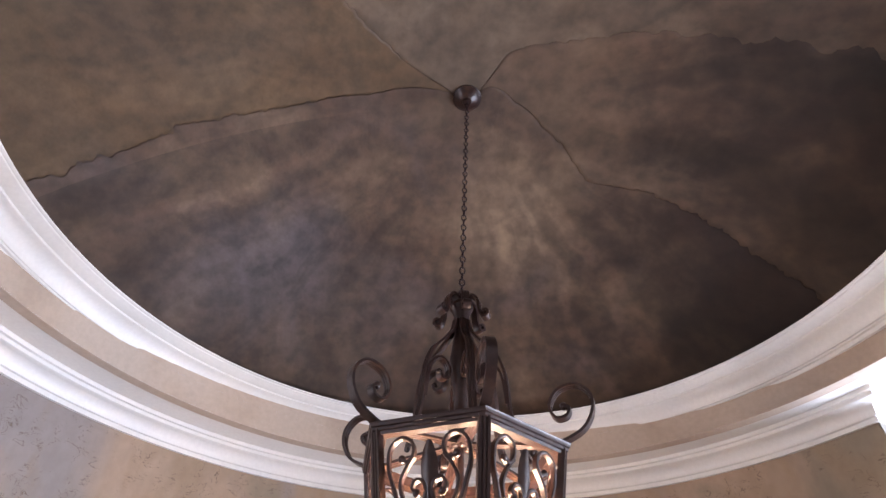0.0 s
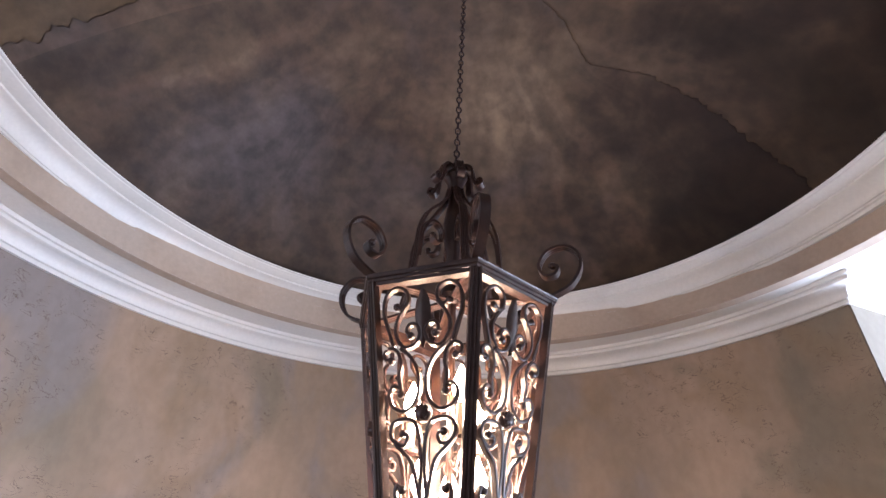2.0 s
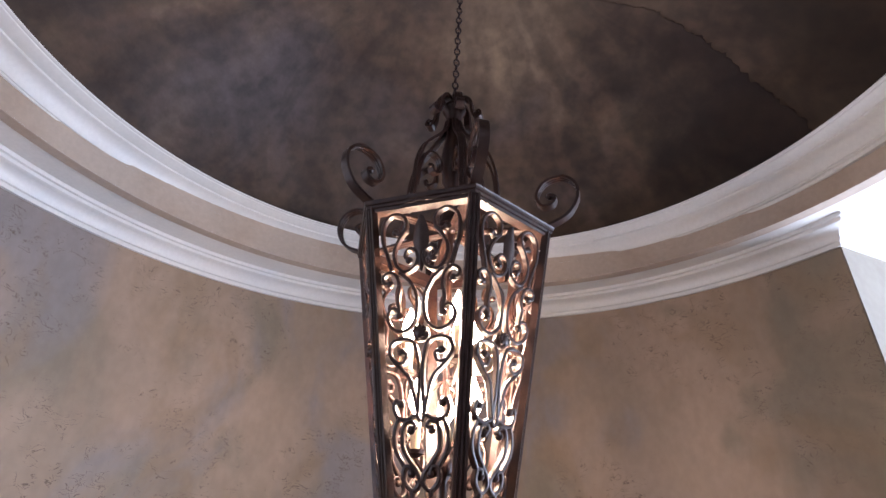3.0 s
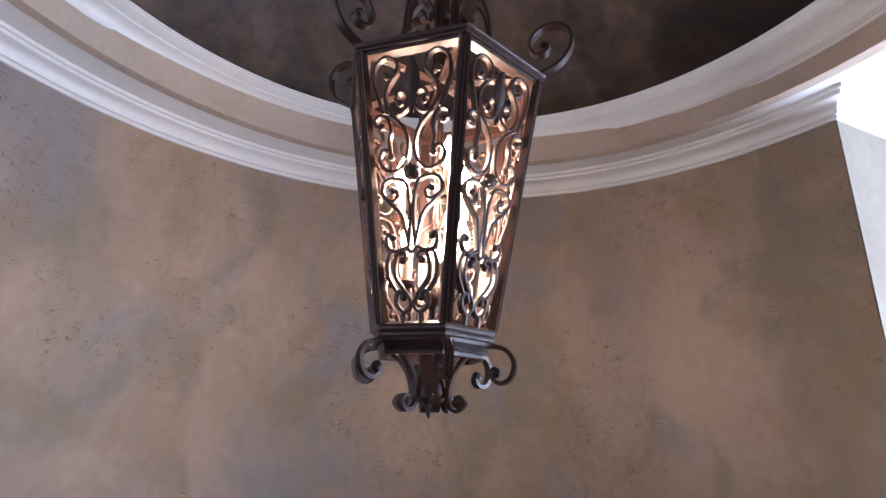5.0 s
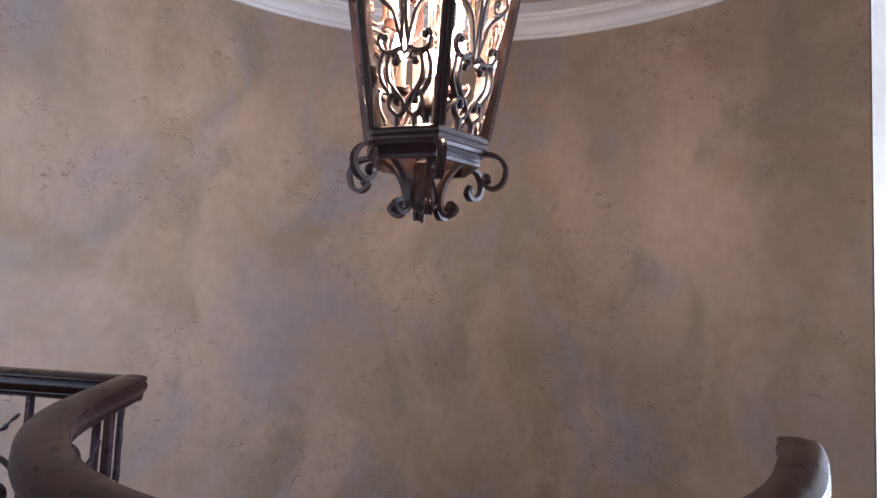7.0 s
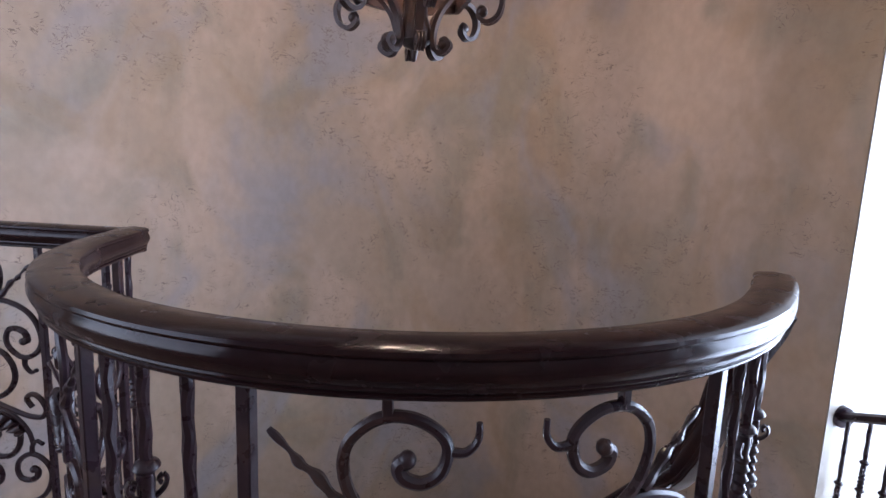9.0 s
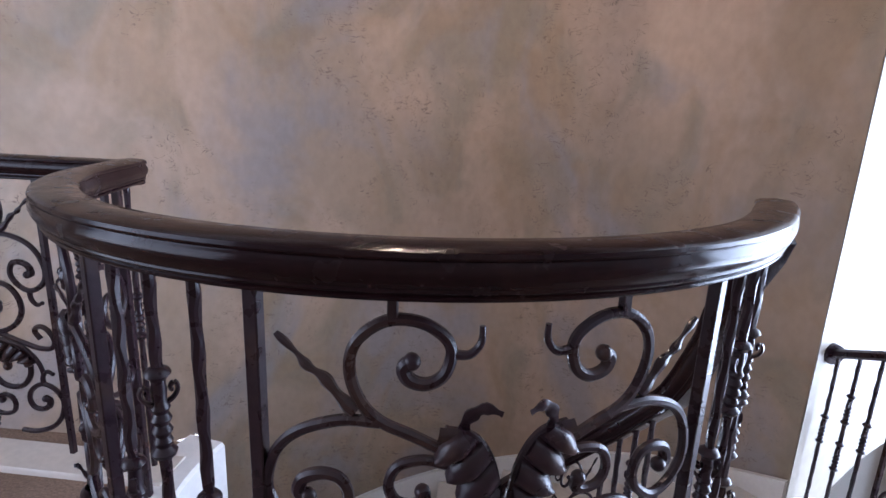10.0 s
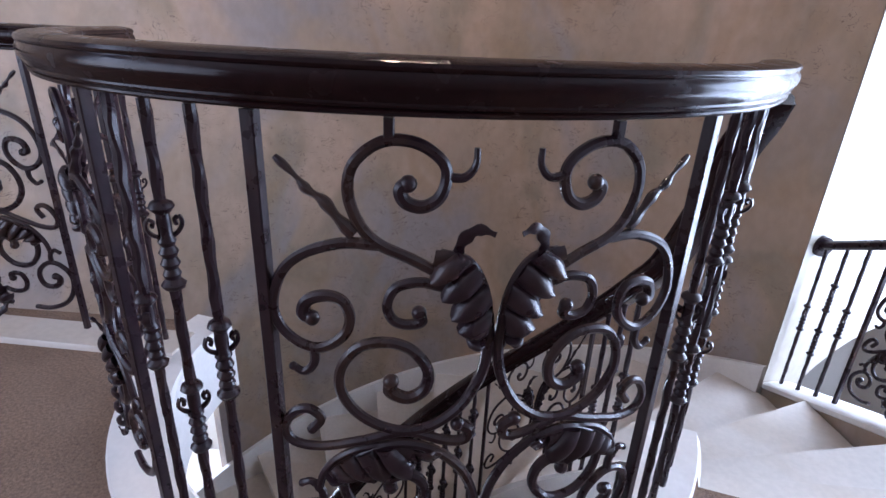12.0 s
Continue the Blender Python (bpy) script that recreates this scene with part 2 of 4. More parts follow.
# ---------------------------------------------------------------- the rotunda
R_WALL, EDGE = 2.11, 28.7            # radius of the round wall, angle at which it ends beside the opening
Z_CEIL = 2.97
LOW = -3.2                           # floor of the storey below


def structure(ob, label=""):
    return tagged(ob, label, kind="structure")


bm = bmesh.new()
for lo, hi, a0, a1 in ((LOW, Z_CEIL + 0.1, EDGE, 128.0), (-0.75, Z_CEIL + 0.1, 128.0, 152.0), (LOW, Z_CEIL + 0.1, 152.0, 180.0)):
    lathe(bm, [(R_WALL, lo), (R_WALL, hi), (R_WALL + 0.16, hi), (R_WALL + 0.16, lo)], a0, a1, int((a1 - a0) / 1.7))
structure(mesh_object("wall_round", bm, WALL), "round stairwell wall in mottled tan and lavender plaster")

# the pale side of the wall beyond its end, with an arched opening low down
bm = bmesh.new()
ASIDE = 24.0                          # direction of the return
e0 = polar(R_WALL, EDGE)
d = polar(1.0, ASIDE)
e1 = e0 + d * 2.45
side = polar(0.14, ASIDE + 90)
arch = [(1.09 - 0.90 * math.cos(radians(a)), -0.99 + 0.50 * math.sin(radians(a))) for a in range(0, 181, 6)]
edge = [(0.0, LOW), (arch[0][0], LOW), *arch, (arch[-1][0], LOW), (2.45, LOW), (2.45, Z_CEIL + 0.02), (0.0, Z_CEIL + 0.02)]
near = [bm.verts.new(e0 + d * u + Vector((0.003, -0.006, z))) for u, z in edge]
back = [bm.verts.new(e0 + d * max(u, 0.08) + side + Vector((0, 0, z))) for u, z in edge]
bm.faces.new(near), bm.faces.new(back[::-1])
for k in range(len(edge)):
    j = (k + 1) % len(edge)
    bm.faces.new((near[k], back[k], back[j], near[j]))
structure(mesh_object("wall_return", bm, PALE, smooth=False), "pale plastered return of the wall with a low arched opening")

# flat ceiling ring under the drum, reaching out over the landing
bm = bmesh.new()
R_DRUM, HOLE = 1.845, (0.040, -0.040)
inner, outer = [], []
N = 96
for k in range(N):
    a = 2 * math.pi * k / N
    c, s = math.cos(a), math.sin(a)
    reach = min(4.4 / max(abs(c), 1e-6), 4.4 / max(abs(s), 1e-6))
    inner.append((HOLE[0] + R_DRUM * c, HOLE[1] + R_DRUM * s)), outer.append((reach * c, reach * s))
for z0, z1 in ((Z_CEIL, Z_CEIL + 0.12),):
    a0 = [bm.verts.new((*p, z0)) for p in inner]
    b0 = [bm.verts.new((*p, z0)) for p in outer]
    a1 = [bm.verts.new((*p, z1)) for p in inner]
    b1 = [bm.verts.new((*p, z1)) for p in outer]
    for k in range(N):
        j = (k + 1) % N
        for q in ((a0[k], a0[j], b0[j], b0[k]), (a1[k], b1[k], b1[j], a1[j]), (b0[k], b0[j], b1[j], b1[k])):
            bm.faces.new(q)
structure(mesh_object("ceiling", bm, WHITE), "white painted flat ceiling round the dome")

bm = bmesh.new()
lathe(bm, [(R_DRUM, Z_CEIL - 0.004), (R_DRUM, 3.15), (R_DRUM + 0.06, 3.15), (R_DRUM + 0.06, Z_CEIL - 0.004)], 0, 360, 128)
structure(mesh_object("drum_frieze", bm, FRIEZE), "tan painted frieze under the dome moulding").location = (*HOLE, 0.0)

# crown moulding at the head of the wall, stepped and coved
crown = [(R_WALL + 0.01, 2.853), (R_WALL - 0.016, 2.853), (R_WALL - 0.018, 2.872), (R_WALL - 0.028, 2.876)]
crown += [(R_WALL - 0.030 - 0.052 * (1 - math.cos(radians(a))), 2.880 + 0.052 * math.sin(radians(a))) for a in range(0, 91, 15)]
crown += [(R_WALL - 0.088, 2.936), (R_WALL - 0.090, 2.950), (R_WALL - 0.104, 2.953), (R_WALL - 0.106, Z_CEIL), (R_WALL + 0.01, Z_CEIL)]
bm = bmesh.new()
lathe(bm, crown, EDGE, 180, 100)
# the same profile mitred along the white return
rings = []
nr = Vector((d.y, -d.x, 0))
for along in (0.0, 1.0):
    row = []
    for r, z in crown:
        p = R_WALL - r
        # where the offset of the return meets the offset of the round wall
        v = e0 + nr * p
        if along == 0.0:
            s = 0.0
            for _ in range(20):
                q = v + d * s
                s += (r - q.length) / max(q.normalized().dot(d), 0.2)
            v = v + d * s
        else:
            v = v + (e1 - e0)
        row.append(bm.verts.new(v + Vector((0, 0, z))))
    rings.append(row)
for j in range(len(crown)):
    i = (j + 1) % len(crown)
    bm.faces.new((rings[0][j], rings[0][i], rings[1][i], rings[1][j]))
last = [bm.verts.new(polar(r, EDGE, z)) for r, z in crown]
for j in range(len(crown)):
    i = (j + 1) % len(crown)
    bm.faces.new((last[j], last[i], rings[0][i], rings[0][j]))
structure(mesh_object("trim_crown", bm, WHITE, weld=True), "white painted crown moulding at the head of the wall")

# moulding at the springing of the dome
prof = [(R_DRUM + 0.06, 3.070), (1.822, 3.070), (1.818, 3.084), (1.806, 3.086), (1.805, 3.093), (1.798, 3.094)]
prof += [(1.796 - 0.062 * (1 - math.cos(radians(a))), 3.097 + 0.064 * math.sin(radians(a))) for a in range(0, 91, 15)]
prof += [(1.730, 3.163), (1.729, 3.171), (1.722, 3.173), (1.700, 3.178), (1.682, 3.187), (1.675, 3.190), (1.674, 3.195), (1.666, 3.196), (1.662, 3.200), (1.662, 3.204), (R_DRUM + 0.06, 3.230)]
DOME_AT = (0.020, 0.030, 0.0)
bm = bmesh.new()
lathe(bm, prof, 0, 360, 160)
structure(mesh_object("trim_dome", bm, WHITE), "white stepped moulding round the foot of the dome").location = DOME_AT

# the dome: a shell, and four plaster sheets with torn edges on its inside
R_CAP, Z_CAP = 2.62, 3.95
Z_MID = Z_CAP - R_CAP


def cap(r, deg, off=0.0):
    q = R_CAP - off
    rr = min(r, q * 0.999) * q / R_CAP
    return polar(rr, deg, Z_MID + math.sqrt(max(q * q - rr * rr, 0)))


bm = bmesh.new()
rings = [[bm.verts.new(cap(1.80 * k / 24, 360 * j / 96, -0.004)) for j in range(96)] for k in range(1, 25)]
for a, b in zip(rings, rings[1:]):
    for j in range(96):
        bm.faces.new((a[j], a[(j + 1) % 96], b[(j + 1) % 96], b[j]))
bm.faces.new(rings[0])
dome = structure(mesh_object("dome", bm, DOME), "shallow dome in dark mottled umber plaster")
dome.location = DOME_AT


def torn(r, seed):
    q = Vector((r * 3.0, seed * 7.3, 0.0))
    return (noise.noise(q) * 1.6 + noise.noise(q * 3.1) * 1.5 + noise.noise(q * 11.0) * 1.1 + noise.noise(q * 29.0) * 0.7) * min(1.0, r / 0.45)


# each seam as (radius, angle), from the middle outwards
SEAMS = [
    [(0.10, -143), (0.21, -154), (0.41, -167), (0.76, -174), (1.2, -176), (1.8, -178)],
    [(0.10, -140), (0.36, -142), (0.57, -136), (0.67, -133), (1.8, -125)],
    [(0.10, -56), (0.30, -57), (0.39, -50), (0.51, -39), (0.71, -31), (1.08, -22), (1.8, -15)],
    [(0.10, -52), (0.14, -44), (0.21, -5), (0.37, 18), (0.70, 33), (0.84, 28), (0.99, 23), (1.8, 21)],
]


def seam(k, r):
    """Angle of the k-th seam at radius r."""
    row = SEAMS[k]
    return float(np.interp(r, [p[0] for p in row], [p[1] for p in row])) + torn(r, k)


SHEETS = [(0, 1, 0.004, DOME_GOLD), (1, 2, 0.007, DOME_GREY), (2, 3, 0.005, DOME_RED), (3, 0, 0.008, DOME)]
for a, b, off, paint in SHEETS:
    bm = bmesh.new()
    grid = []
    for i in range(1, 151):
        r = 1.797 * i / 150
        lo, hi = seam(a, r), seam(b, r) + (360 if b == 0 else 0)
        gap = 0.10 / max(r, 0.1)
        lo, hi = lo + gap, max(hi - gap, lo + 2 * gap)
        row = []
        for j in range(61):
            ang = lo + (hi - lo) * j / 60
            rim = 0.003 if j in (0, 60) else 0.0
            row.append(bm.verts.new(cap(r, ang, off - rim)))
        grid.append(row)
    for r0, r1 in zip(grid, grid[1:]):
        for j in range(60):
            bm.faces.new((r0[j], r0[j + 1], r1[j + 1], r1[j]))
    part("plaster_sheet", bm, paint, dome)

# ---------------------------------------------------------------- landing and stairs
C = Vector((0.02, 0.21, 0.0))        # middle of the round balcony front
R_RAIL = 0.80
RISER, TREAD = 0.173, 12.0


def round_front(r, deg, z=0.0):
    return Vector((C.x + r * math.cos(radians(deg)), C.y + r * math.sin(radians(deg)), z))


# landing slab: outside the round front, out to the walls
bm = bmesh.new()
front = [round_front(0.86, a) for a in range(-198, -21, 5)]
outline = [*front, polar(0.80, -20), Vector((2.03, -0.74, 0)), Vector((4.3, -0.74, 0)), Vector((4.3, -4.4, 0)), Vector((-3.9, -4.4, 0)), Vector((-3.9, 0.75, 0))]
up0 = [bm.verts.new((v.x, v.y, 0.0)) for v in outline]
dn0 = [bm.verts.new((v.x, v.y, -0.26)) for v in outline]
bm.faces.new(up0), bm.faces.new(dn0[::-1])
for k in range(len(outline)):
    j = (k + 1) % len(outline)
    bm.faces.new((up0[k], dn0[k], dn0[j], up0[j]))
structure(mesh_object("floor", bm, CARPET, smooth=False), "taupe carpet on the upper landing")

# white edge band of the landing under the railing
bm = bmesh.new()
pts = [round_front(R_RAIL + 0.005, a, 0.0) for a in range(-200, -16, 4)]
sweep(bm, pts, [(0.065, -0.27), (0.075, -0.02), (0.06, 0.012), (-0.075, 0.012), (-0.085, 0.0), (-0.085, -0.27)], lambda i: Vector((0, 0, 1)))
structure(mesh_object("trim_landing", bm, WHITE), "white painted edge band of the round landing")

stair = tagged(new("staircase"), "curved staircase in cream stone winding down round the well", "staircase")


def nosing(k):
    return 20.5 + 13.4 * k if k < 2 else 47.3 + 12.4 * (k - 2)


def r_out(deg):
    """Outer end of the treads: the round wall, or the straight curb of the side opening."""
    return R_WALL - 0.004 if deg > EDGE else min(R_WALL - 0.004, 1.862 / math.cos(radians(deg)))


def step_solid(z0, z1, a0, a1, lap0, lap1):
    """A wedge between two angles, widened by lap0 and lap1 metres along its edges."""
    bm = bmesh.new()
    rows = []
    for s in (0.0, 0.25, 0.5, 0.75, 1.0):
        row = []
        for t in (0.0, 0.5, 1.0):
            deg = a0 + (a1 - a0) * t
            r = 0.66 + (r_out(deg) - 0.66) * s
            row.append((r, deg + math.degrees((lap0 * (1 - t) + lap1 * t) / r)))
        rows.append([[bm.verts.new(polar(r, a, z)) for r, a in row] for z in (z0, z1)])
    for (l0, u0), (l1, u1) in zip(rows, rows[1:]):
        for j in range(2):
            bm.faces.new((u0[j], u0[j + 1], u1[j + 1], u1[j])), bm.faces.new((l0[j], l1[j], l1[j + 1], l0[j + 1]))
        bm.faces.new((l0[0], u0[0], u1[0], l1[0])), bm.faces.new((l0[2], l1[2], u1[2], u0[2]))
    for l, u in (rows[0], rows[-1]):
        for j in range(2):
            bm.faces.new((l[j], l[j + 1], u[j + 1], u[j]))
    return bm


for k in range(-3, 15):
    z = -0.50 - RISER * (k + 1)
    part("tread", step_solid(z - 0.04, z, nosing(k), nosing(k + 1), -0.02, 0.025), STONE, stair, smooth=False)
    part("riser", step_solid(z - 0.03, z + RISER - 0.038, nosing(k) - 1.2, nosing(k), 0.0, 0.0), STONE, stair, smooth=False)
# skirting along the wall and the inner string
bm = bmesh.new()
for r0, r1, up, first_a in ((R_WALL - 0.03, R_WALL + 0.002, 0.095, EDGE), (0.63, 0.70, 0.03, -9.0)):
    rows = []
    for k in range(0, 83):
        a = first_a + 2.2 * k
        z = -0.50 - (a - 20.5) * RISER / (13.4 if a < 47.3 else 12.4) - (0.0 if a < 47.3 else 26.8 * RISER * (1 / 13.4 - 1 / 12.4))
        rows.append([bm.verts.new(polar(r, a, zz)) for r, zz in ((r0, z - 0.45), (r0, z + up), (r1, z + up), (r1, z - 0.45))])
    for p, q in zip(rows, rows[1:]):
        for j in range(4):
            bm.faces.new((p[j], p[(j + 1) % 4], q[(j + 1) % 4], q[j]))
part("stringer", bm, WHITE, stair, "white painted skirt and string")

# ---------------------------------------------------------------- handrail profile and balusters
RAIL = [(-0.020, -0.067), (-0.027, -0.066), (-0.0295, -0.063), (-0.0295, -0.060), (-0.0275, -0.058), (-0.031, -0.056), (-0.0325, -0.053), (-0.0315, -0.050), (-0.034, -0.046), (-0.039, -0.039), (-0.0415, -0.031), (-0.041, -0.023),
        (-0.0375, -0.017), (-0.0365, -0.0145), (-0.0385, -0.013), (-0.040, -0.009), (-0.038, -0.004), (-0.030, 0.000), (0.0, 0.003)]
RAIL = RAIL + [(-a, b) for a, b in RAIL[-2::-1]]
UP = Vector((0, 0, 1))


def level_rail(name, pts, parent, label=""):
    bm = bmesh.new()
    sweep(bm, pts, RAIL, lambda i: UP)
    return part(name, bm, WOOD, parent, label)


def plain_bar(bm, x, y, z0, z1, w=0.016, turn=0.0):
    q = [Vector((x, y, z0)), Vector((x, y, z1))]
    n = Vector((math.cos(turn), math.sin(turn), 0))
    sweep(bm, q, chamfered(w, w, 0.1), lambda i: n)


def hammered_bar(z0, z1, knuckle):
    """A hammered square baluster with a leafy knuckle, upright at the origin."""
    bm = bmesh.new()
    steps = int((z1 - z0) / 0.022)
    pts = [Vector((0.0004 * math.sin(k * 1.9), 0.0004 * math.cos(k * 2.3), z0 + (z1 - z0) * k / steps)) for k in range(steps + 1)]
    sweep(bm, pts, chamfered(0.0145, 0.0145, 0.25), lambda i: Vector((1, 0.34 * math.sin(i * 1.7), 0)), lambda t: 1.08 + 0.10 * math.sin(t * steps * 1.57))
    for zc in knuckle:
        turned(bm, [(0.007, zc + 0.074), (0.016, zc + 0.069), (0.019, zc + 0.062), (0.010, zc + 0.052), (0.011, zc + 0.036), (0.010, zc + 0.018), (0.014, zc + 0.008), (0.010, zc),
                    (0.015, zc - 0.010), (0.010, zc - 0.019), (0.015, zc - 0.029), (0.010, zc - 0.038), (0.014, zc - 0.047), (0.011, zc - 0.055), (0.019, zc - 0.064), (0.016, zc - 0.071), (0.007, zc - 0.076)], n=10)
        for s in (0, 1):
            a = s * math.pi + 0.6
            o = Vector((math.cos(a), math.sin(a), 0))
            leaf = spline([o * 0.008 + UP * (zc + 0.014), o * 0.018 + UP * (zc + 0.020), o * 0.025 + UP * (zc + 0.032), o * 0.022 + UP * (zc + 0.044), o * 0.015 + UP * (zc + 0.040), o * 0.017 + UP * (zc + 0.032)], 3)
            sweep(bm, leaf, oval(0.013, 0.007, 6), lambda i: o + UP * 0.01)
    return bm


# scrollwork of one panel half, as (across, height) from the panel's middle
TOP = [(-0.08, 0.722), (-0.121, 0.744), (-0.165, 0.764), (-0.191, 0.791), (-0.205, 0.831), (-0.2, 0.868), (-0.177, 0.894), (-0.149, 0.906), (-0.115, 0.903), (-0.086, 0.885), (-0.076, 0.863), (-0.084, 0.833), (-0.106, 0.819), (-0.129, 0.825), (-0.136, 0.841), (-0.126, 0.85)]
HORN = [(-0.076, 0.861), (-0.053, 0.86), (-0.039, 0.876), (-0.038, 0.899)]
FLAME = [(-0.198, 0.776), (-0.221, 0.799), (-0.24, 0.822), (-0.26, 0.834), (-0.276, 0.852), (-0.303, 0.876)]
MIDDLE = [(-0.165, 0.762), (-0.216, 0.762), (-0.273, 0.741), (-0.308, 0.706), (-0.324, 0.656), (-0.315, 0.62), (-0.286, 0.595), (-0.251, 0.591), (-0.217, 0.616), (-0.207, 0.646), (-0.218, 0.673), (-0.243, 0.679), (-0.27, 0.668), (-0.277, 0.646), (-0.264, 0.64)]
TAIL = [(-0.263, 0.59), (-0.264, 0.563), (-0.281, 0.544), (-0.299, 0.551)]
CURL = [(-0.072, 0.7), (-0.107, 0.708), (-0.141, 0.698), (-0.153, 0.67), (-0.144, 0.646), (-0.123, 0.639), (-0.104, 0.645), (-0.107, 0.659)]
LARGE = [(-0.006, 0.657), (-0.002, 0.598), (-0.011, 0.545), (-0.039, 0.491), (-0.085, 0.454), (-0.139, 0.446), (-0.193, 0.47), (-0.224, 0.514), (-0.222, 0.56), (-0.195, 0.597), (-0.155, 0.608), (-0.118, 0.597), (-0.092, 0.562), (-0.096, 0.526), (-0.121, 0.509), (-0.147, 0.52), (-0.147, 0.538)]
FOOT = [(-0.277, 0.431), (-0.259, 0.457), (-0.277, 0.473), (-0.303, 0.463), (-0.322, 0.429), (-0.307, 0.402), (-0.26, 0.401), (-0.194, 0.421), (-0.123, 0.443), (-0.06, 0.425), (-0.028, 0.426), (-0.023, 0.446), (-0.041, 0.457)]
CURVES = [("scroll", TOP, 0.0165), ("horn", HORN, 0.0140), ("flame", FLAME, 0.0160), ("scroll", MIDDLE, 0.0165), ("tail", TAIL, 0.0145), ("scroll", CURL, 0.0155), ("scroll", LARGE, 0.0175), ("scroll", FOOT, 0.0165)]
FLIP = 0.432                         # the lower half repeats the upper one upside down


def panel_half(owner, place, sign, z_of, mat, lower=True, size=1.0):
    """place(u, z): a point on the railing and its outward normal."""
    for turn_over in ((False, True) if lower else (False,)):
        for name, pts, w in CURVES:
            if turn_over and name in ("horn", "flame"):
                continue
            if turn_over and pts in (FOOT, TOP):
                continue
            flat = spline([(sign * (u - 0.006), (2 * FLIP - v) if turn_over else v, 0) for u, v in pts], 5)
            spots = [place(q.x * size, z_of(q.y)) for q in flat]
            bm = bmesh.new()
            wave = (lambda t: 1.15 - 0.65 * t + 0.22 * math.sin(t * 22)) if name == "flame" else (lambda t: 1.0 + 0.34 * max(0.0, t - 0.70) / 0.30) if name == "scroll" else (lambda t: 1.15 - 0.35 * t) if name == "tail" else (lambda t: 1.0 - 0.4 * t)
            sweep(bm, [s[0] for s in spots], oval(w * size, w * 0.95 * size), lambda i: spots[i][1], wave)
            if name in ("scroll", "tail"):
                ball(bm, spots[-1][0], w * (0.74 if name == "scroll" else 0.48) * size, 10)
            part(name, bm, mat, owner)
        fit_z = lambda v: z_of((2 * FLIP - v) if turn_over else v)
        spot = lambda u, v: place(sign * u * size, fit_z(v))
        acanthus(owner, spot, mat, size, *UPRIGHT)
        if not turn_over:
            acanthus(owner, spot, mat, size, *LYING)


# leaves as (across, height): spine, free edge, curled tip, stem
UPRIGHT = ([(-0.093, 0.760), (-0.054, 0.753), (-0.026, 0.722), (-0.010, 0.674), (-0.015, 0.612)], [(-0.098, 0.735), (-0.084, 0.698), (-0.062, 0.660), (-0.052, 0.630), (-0.030, 0.600)],
           [(-0.062, 0.748), (-0.060, 0.768), (-0.050, 0.786), (-0.036, 0.795), (-0.018, 0.790)], [(-0.086, 0.752), (-0.048, 0.742), (-0.024, 0.708), (-0.012, 0.660), (-0.013, 0.600)])
LYING = ([(-0.116, 0.412), (-0.158, 0.414), (-0.200, 0.401), (-0.235, 0.378), (-0.258, 0.350)], [(-0.108, 0.380), (-0.146, 0.352), (-0.180, 0.352), (-0.208, 0.350), (-0.242, 0.336)],
         [(-0.122, 0.402), (-0.104, 0.398), (-0.088, 0.404), (-0.080, 0.416), (-0.086, 0.424)], [(-0.150, 0.416), (-0.200, 0.405), (-0.238, 0.380), (-0.264, 0.345), (-0.276, 0.305)])


